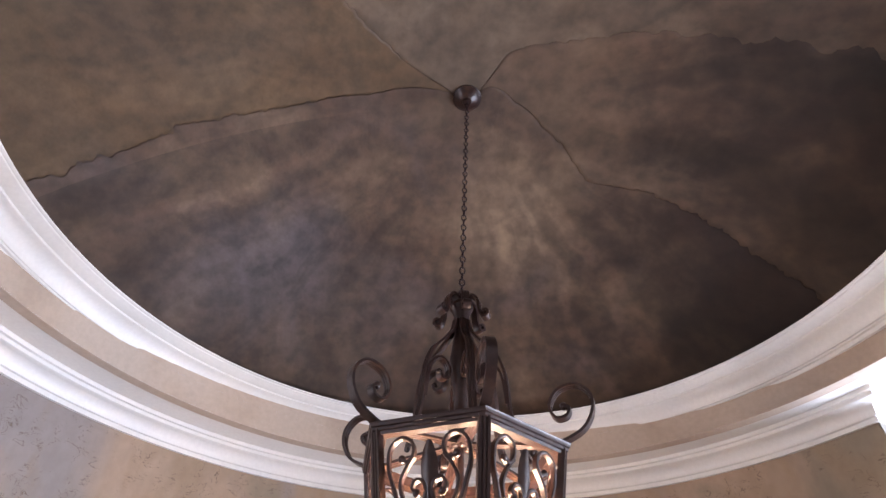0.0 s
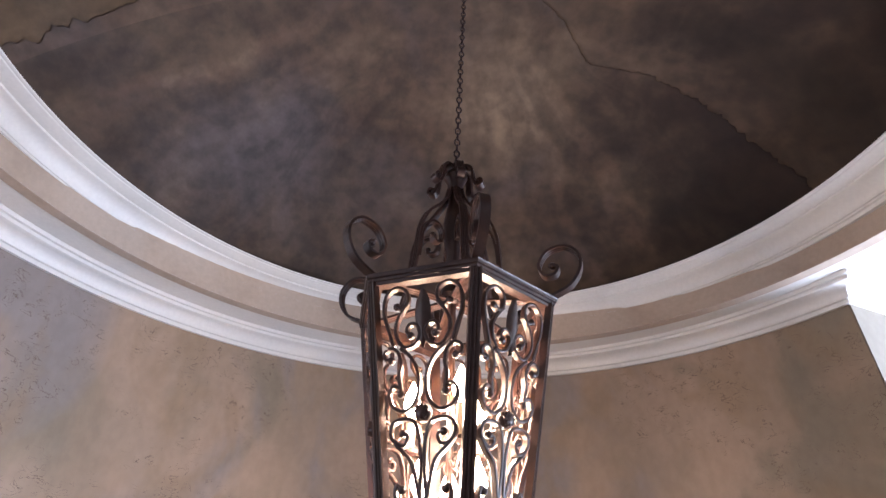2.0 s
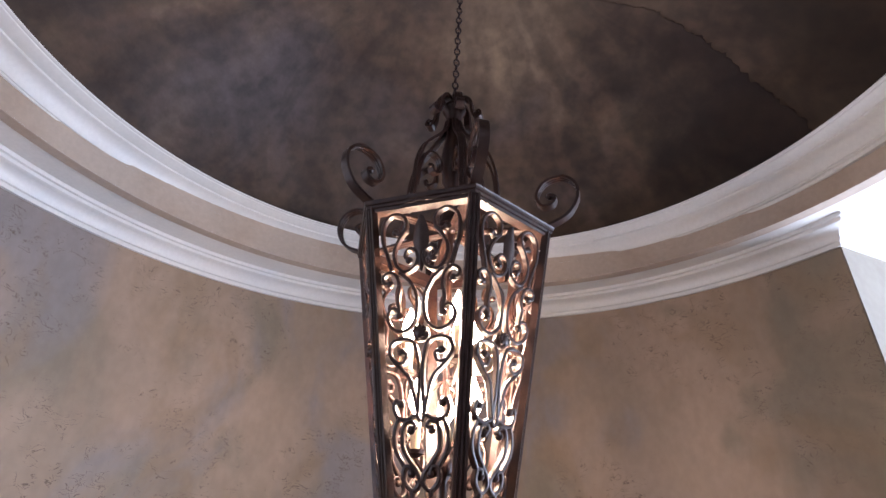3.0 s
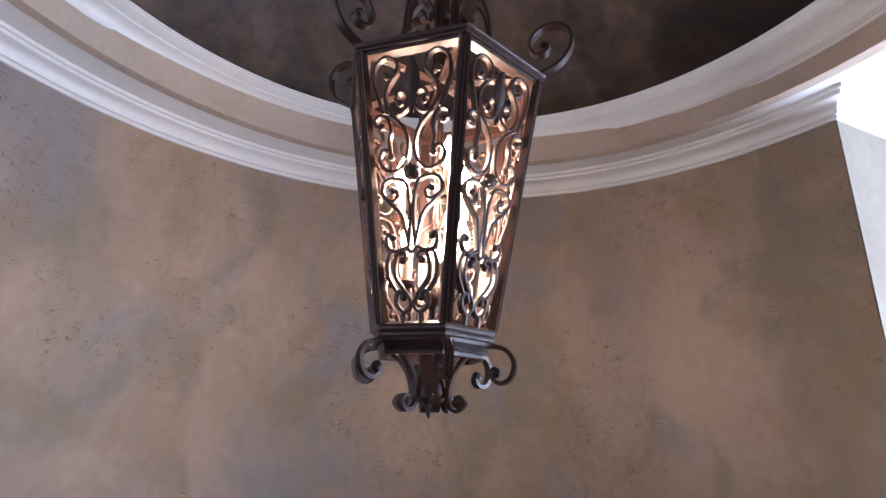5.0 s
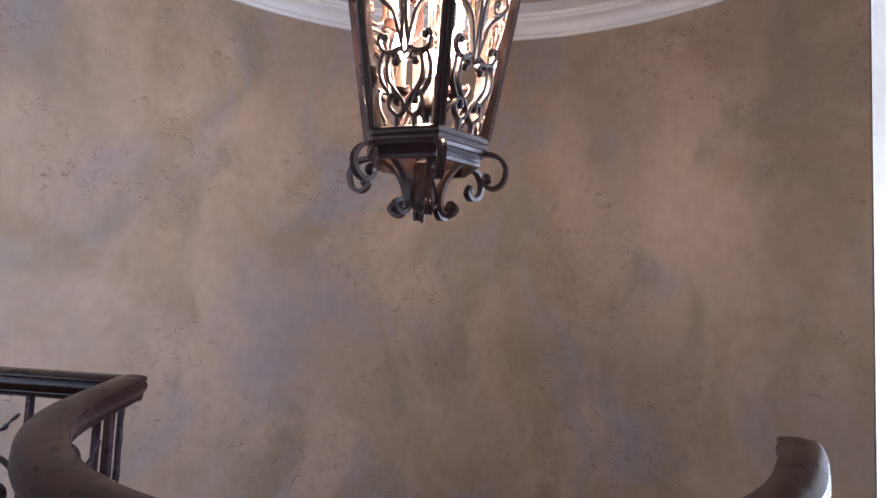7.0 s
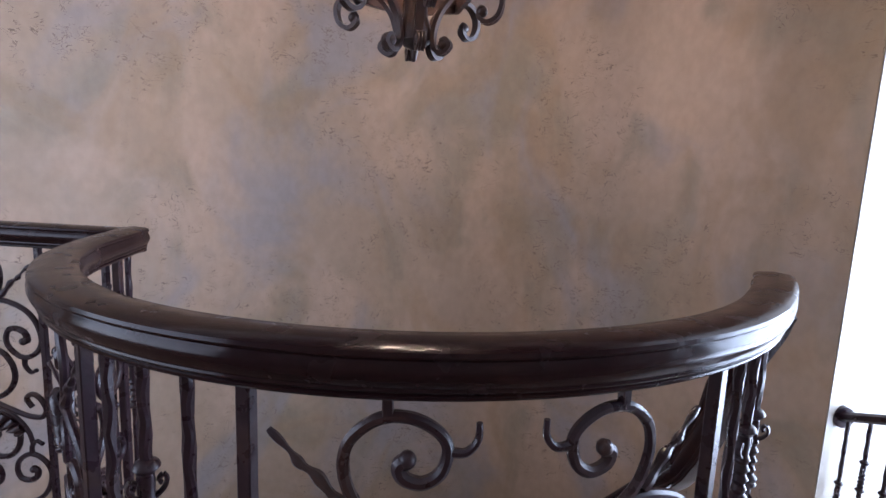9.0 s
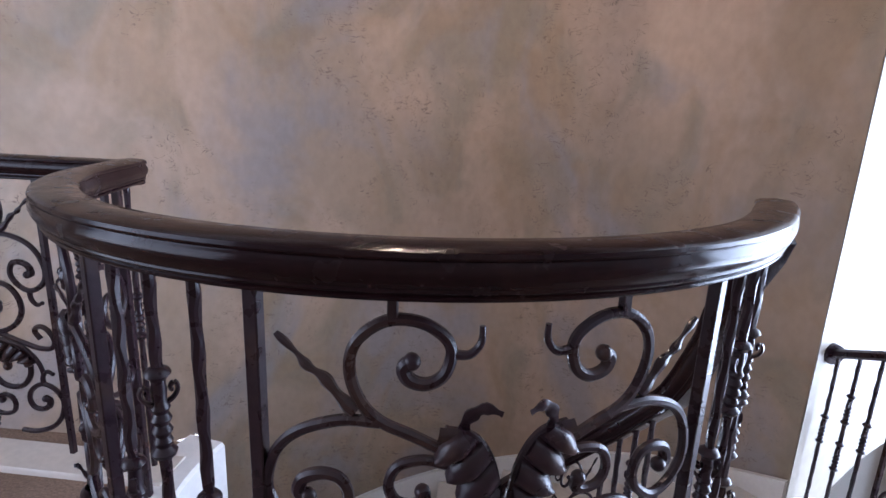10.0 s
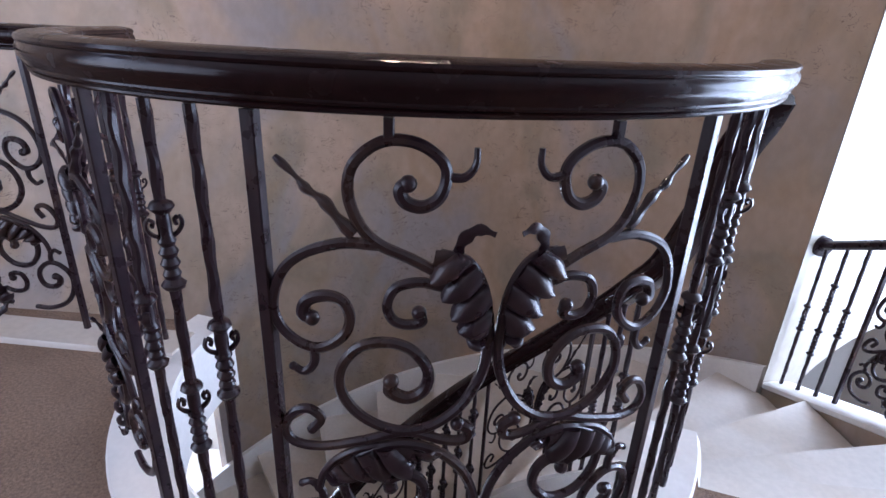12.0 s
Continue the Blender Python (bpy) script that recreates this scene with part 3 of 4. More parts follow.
def acanthus(owner, spot, mat, size, spine, edge, tip, stem):
    """Overlapping folded lobes along a bent spine, open at the head, with a ragged curled tip."""
    a_pts, b_pts = spline([(u, v, 0) for u, v in spine], 18), spline([(u, v, 0) for u, v in edge], 18)
    last = len(a_pts) - 1

    def leaf_point(t, s):
        f = min(max(t, 0.0), 1.0) * last
        i = min(int(f), last - 1)
        g = min(max(t + 0.20, 0.0), 1.0) * last
        j = min(int(g), last - 1)
        p, q = a_pts[j].lerp(a_pts[j + 1], g - j), b_pts[i].lerp(b_pts[i + 1], f - i)
        return p.lerp(q, s)

    bm = bmesh.new()
    # the blade behind the lobes
    rows = []
    for k in range(-5, 25):
        row = []
        for s in (0.0, 0.25, 0.5, 0.75, 0.9):
            p = leaf_point(k / 24, s)
            w, nrm = spot(p.x, p.y)
            row.append(bm.verts.new(w + nrm * ((0.005 + 0.006 * math.sin(math.pi * s)) * size)))
        rows.append(row)
    for r0, r1 in zip(rows, rows[1:]):
        for j in range(4):
            bm.faces.new((r0[j], r0[j + 1], r1[j + 1], r1[j]))
    lobes = 5
    for k in range(lobes):
        middle, half = (k + 0.36) / lobes, 0.60 / lobes
        reach = 1.16 - 0.10 * (k % 2) + 0.03 * math.sin(k * 2.6)
        rows = []
        for i in range(10):
            s = i / 9
            width = half * (0.72 + 0.28 * math.sin(math.pi * s)) * math.sqrt(max(1.0 - s**5, 0.02))
            row = []
            for j in range(9):
                w = -1 + j / 4
                p = leaf_point(middle + w * width + 0.04 * s * s, s * reach)
                at_, nrm = spot(p.x, p.y)
                puff = (0.004 + 0.014 * math.sin(math.pi * min(0.12 + 0.80 * s, 1.0))) * math.sqrt(max(1.0 - w * w, 0.0))
                row.append(bm.verts.new(at_ + nrm * ((0.007 + puff + 0.006 * w * min(1.0, 2 * s)) * size)))
            rows.append(row)
        for r0, r1 in zip(rows, rows[1:]):
            for j in range(8):
                bm.faces.new((r0[j], r0[j + 1], r1[j + 1], r1[j]))
    tips = [spot(u, v) for u, v in tip]
    curve = spline([p + n * (0.007 * size * k) for k, (p, n) in enumerate(tips)], 4)
    sweep(bm, curve, oval(0.016 * size, 0.006 * size), lambda i: tips[0][1], lambda t: 0.55 + 0.22 * math.sin(t * 19) + 0.65 * math.sin(math.pi * min(1.0, t * 0.9 + 0.1)))
    stems = [spot(u, v) for u, v in stem]
    sweep(bm, spline([p for p, _ in stems], 5), oval(0.0145 * size, 0.014 * size), lambda i: stems[0][1])
    part("acanthus_leaf", bm, mat, owner)


# ---------------------------------------------------------------- round balcony railing
A_MID = -80.65
railing = root("balcony_railing", (C.x, C.y, 0.0), "wrought iron balcony railing with scrolls and dark wood handrail", "railing")
Z_BAR = 0.934


def on_front(u, z):
    a = radians(A_MID) + u / R_RAIL
    o = Vector((math.cos(a), math.sin(a), 0))
    return o * R_RAIL + UP * z, o


LIFT = Vector((0, 0, 0.005))
path = spline([Vector((-0.826, 0.112, 1.0)), Vector((-0.808, 0.0, 1.0)), *[polar(R_RAIL, a, 1.0) for a in range(-172, -30, 8)], polar(R_RAIL + 0.012, -26, 1.0), Vector((0.782, -0.268, 1.0))], 4)
path = [p + LIFT for p in path]
level_rail("handrail", path, railing, "dark glossy espresso wood handrail with moulded sides")
for u in (-0.339, 0.356):
    p, o = on_front(u, 0)
    bm = bmesh.new()
    plain_bar(bm, p.x, p.y, 0.01, Z_BAR, 0.020, math.atan2(o.y, o.x))
    part("post", bm, IRON_DARK, railing)
for u in (-0.157, 0.157):
    p, o = on_front(u, 0)
    bm = bmesh.new()
    plain_bar(bm, p.x, p.y, 0.908, Z_BAR, 0.0135, math.atan2(o.y, o.x))
    part("stub", bm, IRON_DARK, railing)
for s in (1, -1):
    panel_half(railing, on_front, s, lambda v: v, IRON_DARK)
first = {}
for k, u in enumerate((-0.430, -0.514, -0.600, 0.600, 0.436, 0.515, 0.680)):
    p, o = on_front(u, 0)
    style = k % 2
    if style not in first:
        first[style] = part("baluster", hammered_bar(0.01, Z_BAR, (0.535,) if style == 0 else (0.715, 0.390)), IRON_DARK, railing)
        first[style].matrix_basis = Matrix.Translation((p.x, p.y, 0))
    else:
        share("baluster", first[style], railing, pose(p.x, p.y, 0, 0, 0, 37 * k))
for s in (1, -1):
    panel_half(railing, lambda u, z: on_front(u - 1.02, z), s, lambda v: v, IRON_DARK)
for u in (-0.675, -1.365):
    p, o = on_front(u, 0)
    bm = bmesh.new()
    plain_bar(bm, p.x, p.y, 0.01, Z_BAR, 0.020, math.atan2(o.y, o.x))
    part("post", bm, IRON_DARK, railing)

# ---------------------------------------------------------------- straight railing beside the landing
q0, q1 = Vector((-0.808, 0.318, 0)), Vector((-2.07, 0.478, 0))
along = (q1 - q0).normalized()
out = Vector((along.y, -along.x, 0))
straight = root("landing_railing", q0, "straight wrought iron railing with scrolls on a pale curb", "railing")
level_rail("handrail", [Vector((0, 0, 1.0)) - along * 0.02, along * 1.3 + UP], straight, "dark espresso wood handrail")


for u in (0.09, 0.30, 0.93):
    p = along * u
    bm = bmesh.new()
    plain_bar(bm, p.x, p.y, 0.035, Z_BAR, 0.017, math.atan2(out.y, out.x))
    part("post", bm, IRON_DARK, straight)


def on_left(u, z):
    return along * (0.64 - u) + UP * z, -out


for s in (1, -1):
    panel_half(straight, on_left, s, lambda v: v, IRON_DARK)
for k, u in enumerate((0.02, 0.19, 1.02, 1.11)):
    p = along * u
    share("baluster", first[k % 2], straight, Matrix.Translation((p.x, p.y, 0)))
bm = bmesh.new()
sweep(bm, [q0 - along * 0.05, q1], [(-0.085, -0.26), (0.06, -0.26), (0.06, 0.012), (0.054, 0.02), (-0.079, 0.02), (-0.085, 0.012)], lambda i: UP)
structure(mesh_object("trim_curb", bm, STONE), "pale curb under the straight railing")

# ---------------------------------------------------------------- railing of the winding stair
wind = tagged(new("stair_railing"), "dark iron railing with scrolls winding down the stair", "railing")
R_IN = 0.72


def rail_z(deg):
    return 0.585 - 0.0139 * deg


pts = [Vector((0.786, -0.075, 0.950)), Vector((0.782, -0.055, 0.905)), Vector((0.762, -0.03, 0.83))]
pts = spline(pts + [polar(R_IN + 0.02, 2, 0.66), *[polar(R_IN, a, rail_z(a)) for a in range(8, 215, 6)]], 3)
bm = bmesh.new()
sweep(bm, pts, RAIL, lambda i: UP if i > 8 else Vector((0.0, 0.6, 0.8)))
part("handrail", bm, WOOD, wind, "dark wood handrail sloping down the stair")


def on_wind(mid):
    def place(u, z):
        a = mid + math.degrees(u / R_IN)
        return polar(R_IN, a, rail_z(a) - 1.0 + z), polar(1.0, a)
    return place


k = 0
for base in (12, 76, 140):
    for u in (-28, 28):
        a = base + 32 + u * 0.62
        p = polar(R_IN, a)
        bm = bmesh.new()
        plain_bar(bm, p.x, p.y, rail_z(a) - 0.87, rail_z(a) - 0.07, 0.014, radians(a))
        part("post", bm, IRON_DARK, wind)
    for a in (base, base + 5, base + 10, base + 54, base + 59):
        p = polar(R_IN, a, rail_z(a) - 1.0 + 0.0)
        share("baluster", first[k % 2], wind, Matrix.Translation((p.x, p.y, p.z + 0.01)))
        k += 1
    for s in (1, -1):
        panel_half(wind, on_wind(base + 32), s, lambda v: v, IRON_DARK, lower=False, size=0.62)

# ---------------------------------------------------------------- railing and curb at the side opening
X_GAL = 1.945


def curb_z(y):
    return -0.62 + 0.42 * (1.02 - y)


opening = tagged(new("gallery_railing"), "raked iron railing with knuckled balusters on a white curb", "railing")
RISE = 0.785
bm = bmesh.new()
sweep(bm, [Vector((X_GAL, y, curb_z(y) + RISE)) for y in (1.046, 0.2, -0.66)], chamfered(0.052, 0.042, 0.25), lambda i: UP)
part("top_rail", bm, IRON_DARK, opening)
bm = bmesh.new()
sweep(bm, [Vector((X_GAL, 1.054, curb_z(1.04) + RISE)), Vector((X_GAL, 1.024, curb_z(1.04) + RISE))], oval(0.10, 0.10, 16), lambda i: UP)
part("rosette", bm, IRON_DARK, opening)
small = {}
for k, y in enumerate((0.998, 0.885, 0.775, -0.02, -0.13, -0.24)):
    p = Vector((X_GAL, y, curb_z(y)))
    if k % 2 not in small:
        small[k % 2] = part("baluster", hammered_bar(-0.01, RISE, (0.40,) if k % 2 == 0 else (0.52, 0.28)), IRON_DARK, opening)
        small[k % 2].matrix_basis = Matrix.Translation(p)
    else:
        share("baluster", small[k % 2], opening, Matrix.Translation(p))
for y in (0.665, 0.09, -0.35):
    bm = bmesh.new()
    plain_bar(bm, X_GAL, y, curb_z(y) - 0.01, curb_z(y) + RISE, 0.017)
    part("post", bm, IRON_DARK, opening)


def on_gallery(u, z):
    y = 0.3775 - u * 0.80
    return Vector((X_GAL, y, curb_z(y) + 0.80 * (z - 0.03))), Vector((-1.0, 0.0, 0.0))


for s in (1, -1):
    panel_half(opening, on_gallery, s, lambda v: v, IRON_DARK, size=0.98)
bm = bmesh.new()
rows = []
for y in (1.040, -0.76):
    z = curb_z(y) - 0.034
    rows.append([bm.verts.new((x, y, zz)) for x, zz in ((1.868, LOW), (1.868, z), (2.024, z), (2.024, LOW))])
for j in range(4):
    bm.faces.new((rows[0][j], rows[0][(j + 1) % 4], rows[1][(j + 1) % 4], rows[1][j]))
bm.faces.new(rows[0]), bm.faces.new(rows[1][::-1])
structure(mesh_object("wall_curb", bm, WALL, smooth=False), "tan plastered raked curb wall at the side opening")
bm = bmesh.new()
rows = []
for y in (1.040, -0.76):
    z = curb_z(y)
    rows.append([bm.verts.new((x, y, zz)) for x, zz in ((1.862, z - 0.033), (1.856, z - 0.026), (1.856, z - 0.006), (1.864, z), (2.026, z), (2.034, z - 0.006), (2.034, z - 0.033))])
for j in range(7):
    bm.faces.new((rows[0][j], rows[0][(j + 1) % 7], rows[1][(j + 1) % 7], rows[1][j]))
bm.faces.new(rows[0]), bm.faces.new(rows[1][::-1])
structure(mesh_object("trim_cap", bm, WHITE), "white painted cap of the raked curb wall")

# brown wall seen through the arched opening
bm = bmesh.new()
far = [e0 + d * u + polar(w, ASIDE + 90) for u, w in ((-0.05, 1.10), (2.3, 1.10), (2.3, 1.22), (-0.05, 1.22))]
low, top = [[bm.verts.new(v + Vector((0, 0, z))) for v in far] for z in (LOW, -0.2)]
for k in range(4):
    bm.faces.new((low[k], low[(k + 1) % 4], top[(k + 1) % 4], top[k]))
bm.faces.new(low[::-1]), bm.faces.new(top)
structure(mesh_object("wall_passage", bm, WALL, smooth=False), "brown plaster wall seen through the arched opening")

# ---------------------------------------------------------------- pendant lantern
HEX = -78.3
Z_TOP, Z_BOT, R_TOP, R_BOT = 2.222, 1.611, 0.248, 0.139
lantern = root("pendant_lantern", (-0.010, -0.012, 3.937), "six-sided bronzed iron lantern with lit candles on a chain", "lantern")
LZ = -3.937
SLANT = 0.021                         # the chain hangs a little aslant


def at(v):
    return Vector((v.x, v.y, v.z + LZ))


bm = bmesh.new()
turned(bm, [(0.0, -0.045), (0.018, -0.044), (0.022, -0.036), (0.050, -0.024), (0.058, -0.012), (0.066, -0.006), (0.066, 0.012), (0.0, 0.012)], (SLANT, 0, 0), 24)
part("canopy", bm, IRON, lantern)
bm = bmesh.new()
ring = [Vector((0.0085 * math.cos(a), 0, 0.0155 * math.sin(a))) for a in [2 * math.pi * k / 14 for k in range(15)]]
sweep(bm, ring, oval(0.0045, 0.0045, 6), lambda i: Vector((0, 1, 0)))
link = None
n_links = 46
for k in range(n_links):
    z = 2.745 + (3.895 - 2.745) * k / (n_links - 1) + LZ
    m = pose(SLANT * k / (n_links - 1), 0.0, z, 0, 0, 90 * (k % 2) + 12)
    if link is None:
        link = part("chain_link", bm, IRON_DARK, lantern)
        link.matrix_basis = m
    else:
        share("chain_link", link, lantern, m)
bm = bmesh.new()
turned(bm, [(0.0, 2.735), (0.010, 2.733), (0.022, 2.715), (0.034, 2.700), (0.036, 2.690), (0.026, 2.672), (0.020, 2.64), (0.019, 2.60), (0.027, 2.555), (0.033, 2.51), (0.030, 2.46), (0.021, 2.40), (0.018, 2.34), (0.030, 2.30), (0.034, 2.28), (0.020, 2.265), (0.0, 2.262)], (0, 0, LZ), 14)
part("centre_column", bm, IRON, lantern)


def ribbed(w, d):
    return [(-0.5 * w, -0.5 * d), (-0.5 * w, 0.5 * d), (-0.28 * w, 0.5 * d), (-0.22 * w, 0.3 * d), (-0.12 * w, 0.3 * d), (-0.06 * w, 0.5 * d), (0.06 * w, 0.5 * d), (0.12 * w, 0.3 * d), (0.22 * w, 0.3 * d), (0.28 * w, 0.5 * d), (0.5 * w, 0.5 * d), (0.5 * w, -0.5 * d)]


def strip(name, rz, w, d, deg, label=""):
    """A flat ribbed strap bent in the upright plane at that angle; rz: (radius, height)."""
    flat = spline([(r, z, 0) for r, z in rz], 5)
    pts = [at(polar(q.x, deg, q.y)) for q in flat]
    tang = polar(1.0, deg + 90)

    def nrm(i):
        t = pts[min(i + 1, len(pts) - 1)] - pts[max(i - 1, 0)]
        return t.cross(tang)
    bm = bmesh.new()
    sweep(bm, pts, ribbed(w, d), nrm)
    ball(bm, pts[-1], w * 0.42)
    part(name, bm, IRON, lantern, label)


for k in range(6):
    a = HEX + 60 * k
    # corner scroll standing on the rim
    strip("corner_scroll", [(0.236, 2.236), (0.264, 2.243), (0.306, 2.266), (0.331, 2.308), (0.330, 2.350), (0.299, 2.379), (0.254, 2.370), (0.230, 2.331), (0.242, 2.299), (0.268, 2.300), (0.277, 2.319), (0.263, 2.328)], 0.024, 0.007, a)
    # strap from the column's head down to the spokes, with a curl turned inwards
    strip("crown_strap", [(0.022, 2.640), (0.032, 2.600), (0.064, 2.553), (0.102, 2.506), (0.121, 2.452), (0.127, 2.400), (0.131, 2.340), (0.146, 2.272)], 0.020, 0.007, a)
    strip("crown_curl", [(0.125, 2.350), (0.117, 2.425), (0.098, 2.472), (0.070, 2.484), (0.048, 2.462), (0.052, 2.430), (0.072, 2.424), (0.078, 2.442)], 0.020, 0.007, a)
    strip("head_leaf", [(0.010, 2.712), (0.034, 2.730), (0.053, 2.710), (0.057, 2.670), (0.068, 2.642), (0.084, 2.648), (0.080, 2.664), (0.070, 2.660)], 0.024, 0.008, a)
    strip("spoke", [(0.245, 2.226), (0.14, 2.245), (0.02, 2.262)], 0.028, 0.006, a)
    # bottom arm: a curl under the rim, a sweep down to the stem and a curl outwards at the foot
    strip("bottom_arm", [(0.058, 1.468), (0.070, 1.472), (0.078, 1.458), (0.062, 1.444), (0.046, 1.452), (0.041, 1.480), (0.053, 1.522), (0.079, 1.555), (0.110, 1.573), (0.140, 1.578), (0.168, 1.570), (0.185, 1.545), (0.178, 1.514), (0.156, 1.502), (0.138, 1.514), (0.142, 1.530)], 0.018, 0.009, a)
    for r, z in ((0.064, 1.462), (0.144, 1.524)):
        bm = bmesh.new()
        ball(bm, at(polar(r, a, z)), 0.0125, 12)
        part("knob", bm, IRON, lantern)
    # corner posts, reeded
    p0, p1 = at(polar(R_TOP, a, Z_TOP)), at(polar(R_BOT, a, Z_BOT))
    bm = bmesh.new()
    sweep(bm, [p0, p1], ribbed(0.026, 0.016), lambda i: polar(1.0, a))
    part("corner_post", bm, IRON, lantern)
bm = bmesh.new()
turned(bm, [(0.0, 1.427), (0.005, 1.433), (0.009, 1.452), (0.022, 1.458), (0.036, 1.470), (0.036, 1.490), (0.026, 1.52), (0.024, 1.56), (0.0, 1.580)], (0, 0, LZ), 12)
part("drop_finial", bm, IRON, lantern)


def hex_rim(name, r, z, section):
    bm = bmesh.new()
    rings = []
    for k in range(6):
        c = polar(1.0, HEX + 60 * k)
        rings.append([bm.verts.new(at(c * (r + o / math.cos(radians(30))) + UP * (z + h))) for o, h in section])
    m = len(section)
    for k in range(6):
        for j in range(m):
            bm.faces.new((rings[k][j], rings[k][(j + 1) % m], rings[(k + 1) % 6][(j + 1) % m], rings[(k + 1) % 6][j]))
    return part(name, bm, IRON, lantern, smooth=False)


hex_rim("top_rim", R_TOP, Z_TOP, [(-0.024, -0.010), (0.004, -0.013), (0.006, -0.006), (0.010, -0.005), (0.011, 0.001), (0.015, 0.003), (0.016, 0.009), (0.018, 0.012), (-0.024, 0.014)])
hex_rim("bottom_rim", R_BOT, Z_BOT - 0.016, [(-0.018, -0.019), (0.003, -0.019), (0.006, -0.012), (0.003, -0.008), (0.003, -0.003), (0.006, 0.001), (0.003, 0.005), (0.003, 0.010), (0.006, 0.014), (0.000, 0.020), (-0.018, 0.020)])
hex_rim("lower_rim", R_BOT - 0.006, Z_BOT - 0.047, [(-0.016, -0.013), (-0.006, -0.013), (-0.004, -0.006), (-0.007, -0.004), (-0.003, 0.002), (-0.005, 0.004), (0.001, 0.012), (-0.016, 0.012)])

# scrollwork of half a lantern face: (share of the half width, share of the height from the top)
FACE = [
    [(0.56, 0.112), (0.44, 0.124), (0.31, 0.100), (0.34, 0.060), (0.56, 0.042), (0.78, 0.073), (0.835, 0.138), (0.75, 0.200), (0.66, 0.258)],
    [(0.30, 0.108), (0.48, 0.147), (0.59, 0.190), (0.555, 0.235), (0.388, 0.267), (0.15, 0.255), (0.06, 0.218), (0.14, 0.189), (0.28, 0.186), (0.35, 0.210), (0.27, 0.224)],
    [(0.50, 0.268), (0.28, 0.300), (0.12, 0.345), (0.08, 0.400), (0.17, 0.450), (0.42, 0.478), (0.69, 0.465), (0.80, 0.427), (0.69, 0.397), (0.53, 0.404), (0.52, 0.421)],
    [(0.72, 0.305), (0.84, 0.302), (0.85, 0.278), (0.70, 0.265), (0.55, 0.283), (0.49, 0.325), (0.54, 0.365), (0.51, 0.410)],
    [(0.50, 0.545), (0.37, 0.556), (0.44, 0.582), (0.62, 0.579), (0.78, 0.552), (0.72, 0.516), (0.48, 0.503), (0.20, 0.514), (0.075, 0.566), (0.05, 0.640), (0.09, 0.745)],
    [(0.76, 0.562), (0.60, 0.590), (0.32, 0.628), (0.20, 0.680), (0.10, 0.735)],
    [(0.56, 0.710), (0.67, 0.700), (0.74, 0.723), (0.64, 0.752), (0.40, 0.760), (0.15, 0.748), (0.03, 0.765)],
    [(0.29, 0.790), (0.18, 0.780), (0.26, 0.765), (0.44, 0.770), (0.53, 0.800), (0.52, 0.845), (0.32, 0.884), (0.10, 0.916), (0.06, 0.945), (0.28, 0.964), (0.53, 0.937), (0.50, 0.902), (0.34, 0.898), (0.30, 0.915)],
    [(0.62, 0.758), (0.76, 0.800), (0.74, 0.850), (0.52, 0.895)],
    [(0.30, 0.960), (0.31, 1.000)],
]
KNOBS = ((0, 0), (1, -1), (2, -1), (3, 0), (4, 0), (6, 0), (7, 0), (7, -1))


def face_point(k, x, v):
    a = HEX + 60 * k + 30
    ap = math.cos(radians(30))
    r = (R_TOP + (R_BOT - R_TOP) * v) * ap
    half = (R_TOP + (R_BOT - R_TOP) * v) * 0.5 - 0.008
    return at(polar(r, a, Z_TOP + (Z_BOT - Z_TOP) * v) + polar(x * half, a + 90)), polar(1.0, a, 0.1)


def face_panel():
    bm = bmesh.new()
    for s in (1, -1):
        for n, curve in enumerate(FACE):
            flat = spline([(s * x, v, 0) for x, v in curve], 5)
            spots = [face_point(0, q.x, q.y) for q in flat]
            sweep(bm, [p for p, _ in spots], chamfered(0.0072, 0.0145, 0.25), lambda i: spots[i][1])
        for n, end in KNOBS:
            p, _ = face_point(0, s * FACE[n][end][0], FACE[n][end][1])
            ball(bm, p, 0.0088, 8)
    # leaf bud between the top curls and a boss in the middle
    for v0, v1, w in ((0.060, 0.265, 0.019),):
        rows = []
        for k in range(7):
            t = k / 6
            p, nrm = face_point(0, 0.0, v0 + (v1 - v0) * t)
            wd = w * math.sin(math.pi * (0.06 + 0.88 * t) ** 0.8)
            side = polar(1.0, HEX + 120)
            rows.append([bm.verts.new(p + side * wd * c + nrm * (0.007 * d)) for c, d in ((-1, 0), (-0.5, 0.8), (0, 1), (0.5, 0.8), (1, 0), (0, -1))])
        for a, b in zip(rows, rows[1:]):
            for j in range(6):
                bm.faces.new((a[j], a[(j + 1) % 6], b[(j + 1) % 6], b[j]))
    p, nrm = face_point(0, 0.0, 0.487)
    ball(bm, p, 0.0185, 10)
    for k in range(8):
        side = polar(1.0, HEX + 120) * math.cos(k * math.pi / 4) + UP * math.sin(k * math.pi / 4)
        ball(bm, p + nrm * 0.011 + side * 0.011, 0.0055, 6)
    return bm


panel = part("scroll_panel", face_panel(), IRON, lantern)
for k in range(1, 6):
    share("scroll_panel", panel, lantern, pose(0, 0, 0, 0, 0, 60 * k))

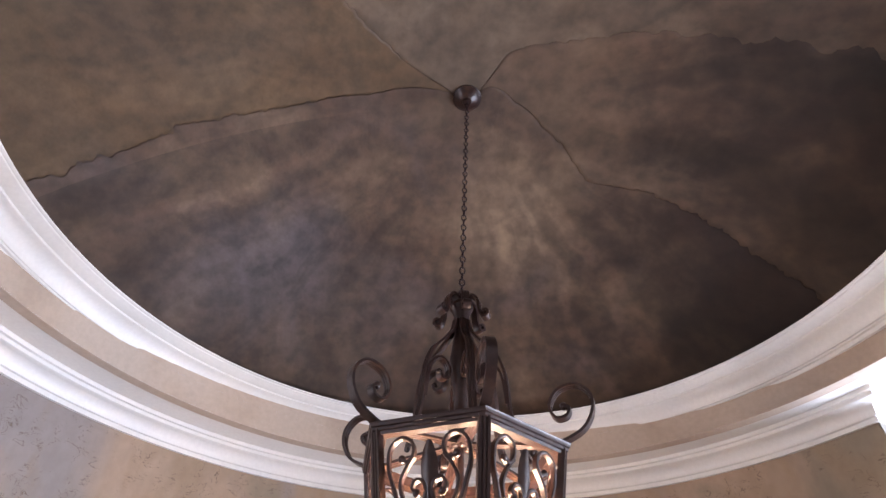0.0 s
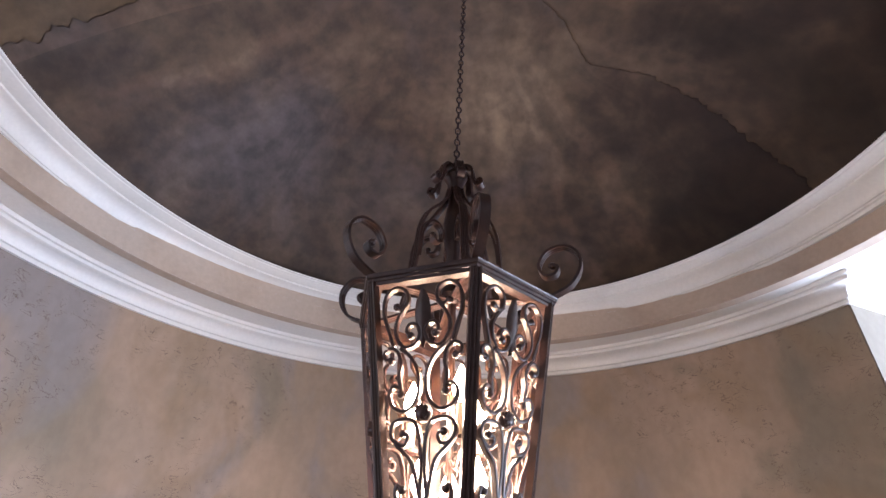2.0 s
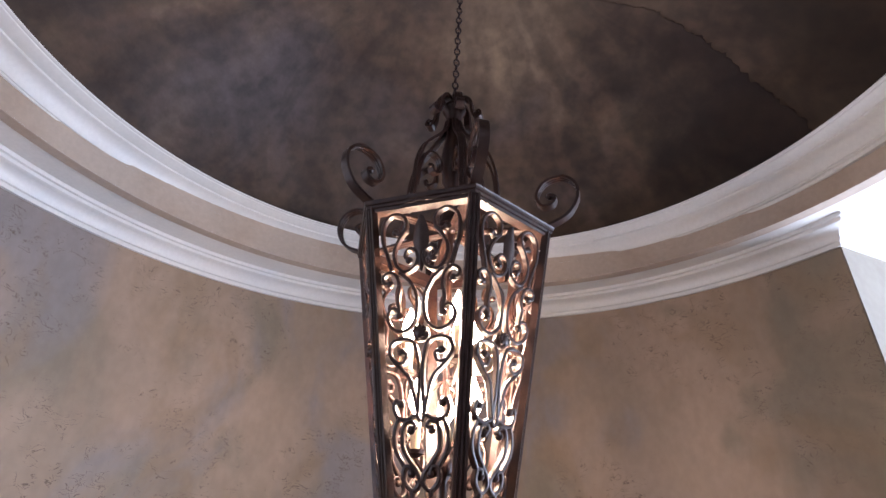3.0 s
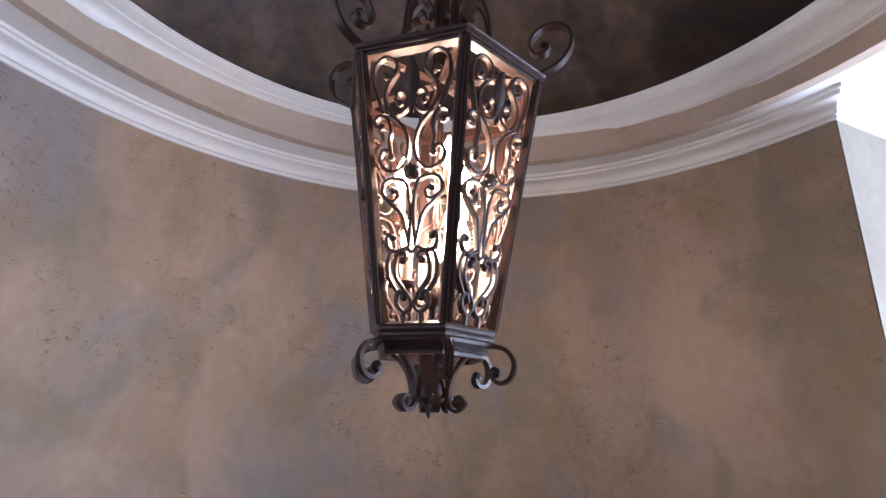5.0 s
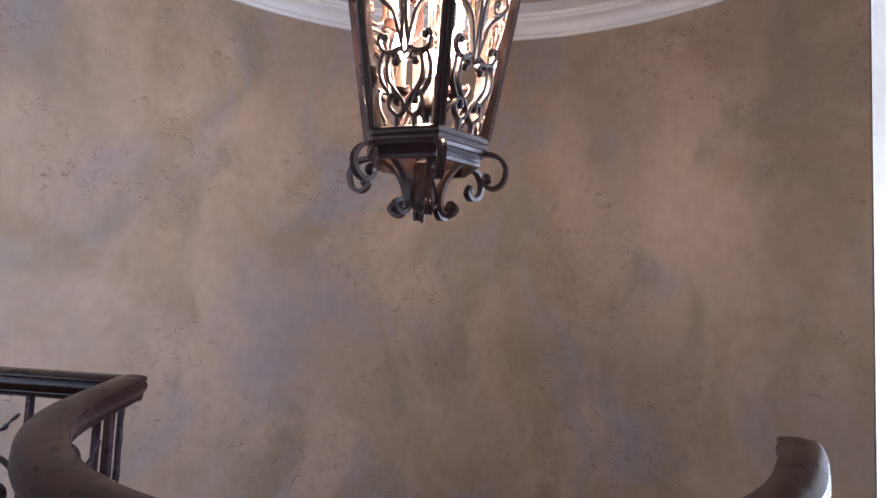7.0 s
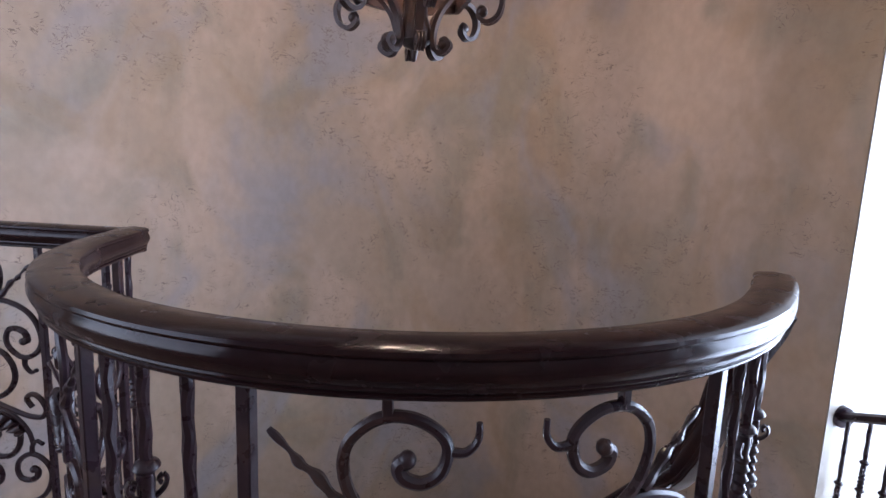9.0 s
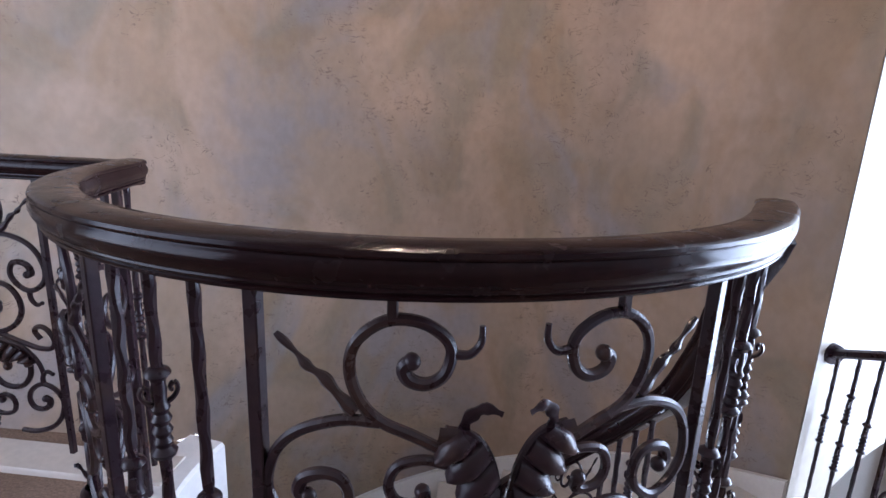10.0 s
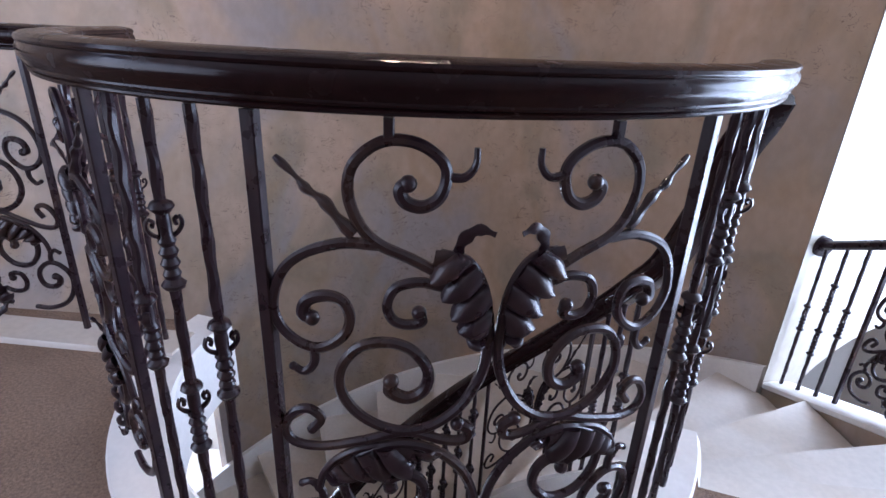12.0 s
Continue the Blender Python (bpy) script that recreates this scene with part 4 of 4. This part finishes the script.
# candle cluster: six lamps on a stem, three high and three low
bm = bmesh.new()
turned(bm, [(0.008, 2.27), (0.008, 1.72), (0.022, 1.70), (0.022, 1.68), (0.008, 1.66), (0.008, 1.575)], (0, 0, LZ), 10)
part("stem", bm, IRON, lantern)
for k in range(6):
    a = -30.0 + 60 * k
    z = 1.895 if k % 2 else 1.712
    p = polar(0.070 if k % 2 == 0 else 0.095, a + (0 if k % 2 == 0 else 14))
    bm = bmesh.new()
    arm = spline([Vector((0, 0, z - 0.02)), Vector((p.x * 0.5, p.y * 0.5, z - 0.045)), Vector((p.x, p.y, z - 0.01))], 5)
    sweep(bm, [at(q) for q in arm], oval(0.008, 0.008, 6), lambda i: UP + p * 0.01)
    turned(bm, [(0.004, z - 0.012), (0.019, z - 0.004), (0.021, z + 0.004), (0.010, z + 0.004)], (p.x, p.y, LZ), 10)
    part("candle_arm", bm, IRON, lantern)
    bm = bmesh.new()
    turned(bm, [(0.0105, z + 0.003), (0.0105, z + 0.075), (0.004, z + 0.078)], (p.x, p.y, LZ), 12)
    sleeve = part("candle_sleeve", bm, CANDLE, lantern)
    bm = bmesh.new()
    turned(bm, [(0.007, z + 0.077), (0.0165, z + 0.092), (0.0195, z + 0.106), (0.016, z + 0.126), (0.0075, z + 0.146), (0.003, z + 0.158), (0.0, z + 0.162)], (p.x, p.y, LZ), 12)
    part("bulb", bm, BULB, sleeve, "glowing flame-shaped bulb")

# ---------------------------------------------------------------- rooms beyond, closing the place


def slab(name, lo, hi, mat, label):
    bm = bmesh.new()
    box(bm, lo, hi)
    return structure(mesh_object(name, bm, mat, smooth=False), label)


def windowed(name, axis, at_, span, zs, hole, hole_z, mat, label, thick=0.15):
    """A wall across one axis with one window opening through it."""
    bm = bmesh.new()
    (a, b), (z0, z1), (h0, h1), (k0, k1) = span, zs, hole, hole_z
    for p, q, r, s in ((a, h0, z0, z1), (h1, b, z0, z1), (h0, h1, z0, k0), (h0, h1, k1, z1)):
        if axis == "x":
            box(bm, (at_, p, r), (at_ + thick, q, s))
        else:
            box(bm, (p, at_, r), (q, at_ + thick, s))
    return structure(mesh_object(name, bm, mat, smooth=False), label)


windowed("wall_east", "x", 4.3, (-4.4, 4.4), (LOW, Z_CEIL), (-0.9, 1.9), (-0.9, 2.3), WHITE, "white wall of the bright room with a tall window")
windowed("wall_west", "x", -4.0, (-4.4, 4.4), (LOW, Z_CEIL), (-3.1, -0.1), (0.4, 2.6), WALL, "plastered wall with a window behind the landing")
slab("wall_south", (-4.0, -4.4, LOW), (4.4, -4.25, Z_CEIL), WALL, "plastered wall behind the landing")
slab("wall_north", (-4.0, 4.25, LOW), (4.4, 4.4, Z_CEIL), WHITE, "white wall closing the far side")
slab("floor_lower", (-4.0, -4.4, LOW - 0.1), (4.4, 4.4, LOW), STONE, "cream stone floor of the lower storey")
slab("wall_lower", (-3.9, 3.2, LOW), (-1.0, 3.3, -0.3), WHITE, "white wall of the bright passage below")
slab("roof", (-4.4, -4.4, 4.1), (4.4, 4.4, 4.2), WHITE, "flat roof slab over the dome")
bm = bmesh.new()
box(bm, (-60, -60, -4.6), (60, 60, -4.5))
structure(mesh_object("ground", bm, STONE, smooth=False), "pale ground outside the house")
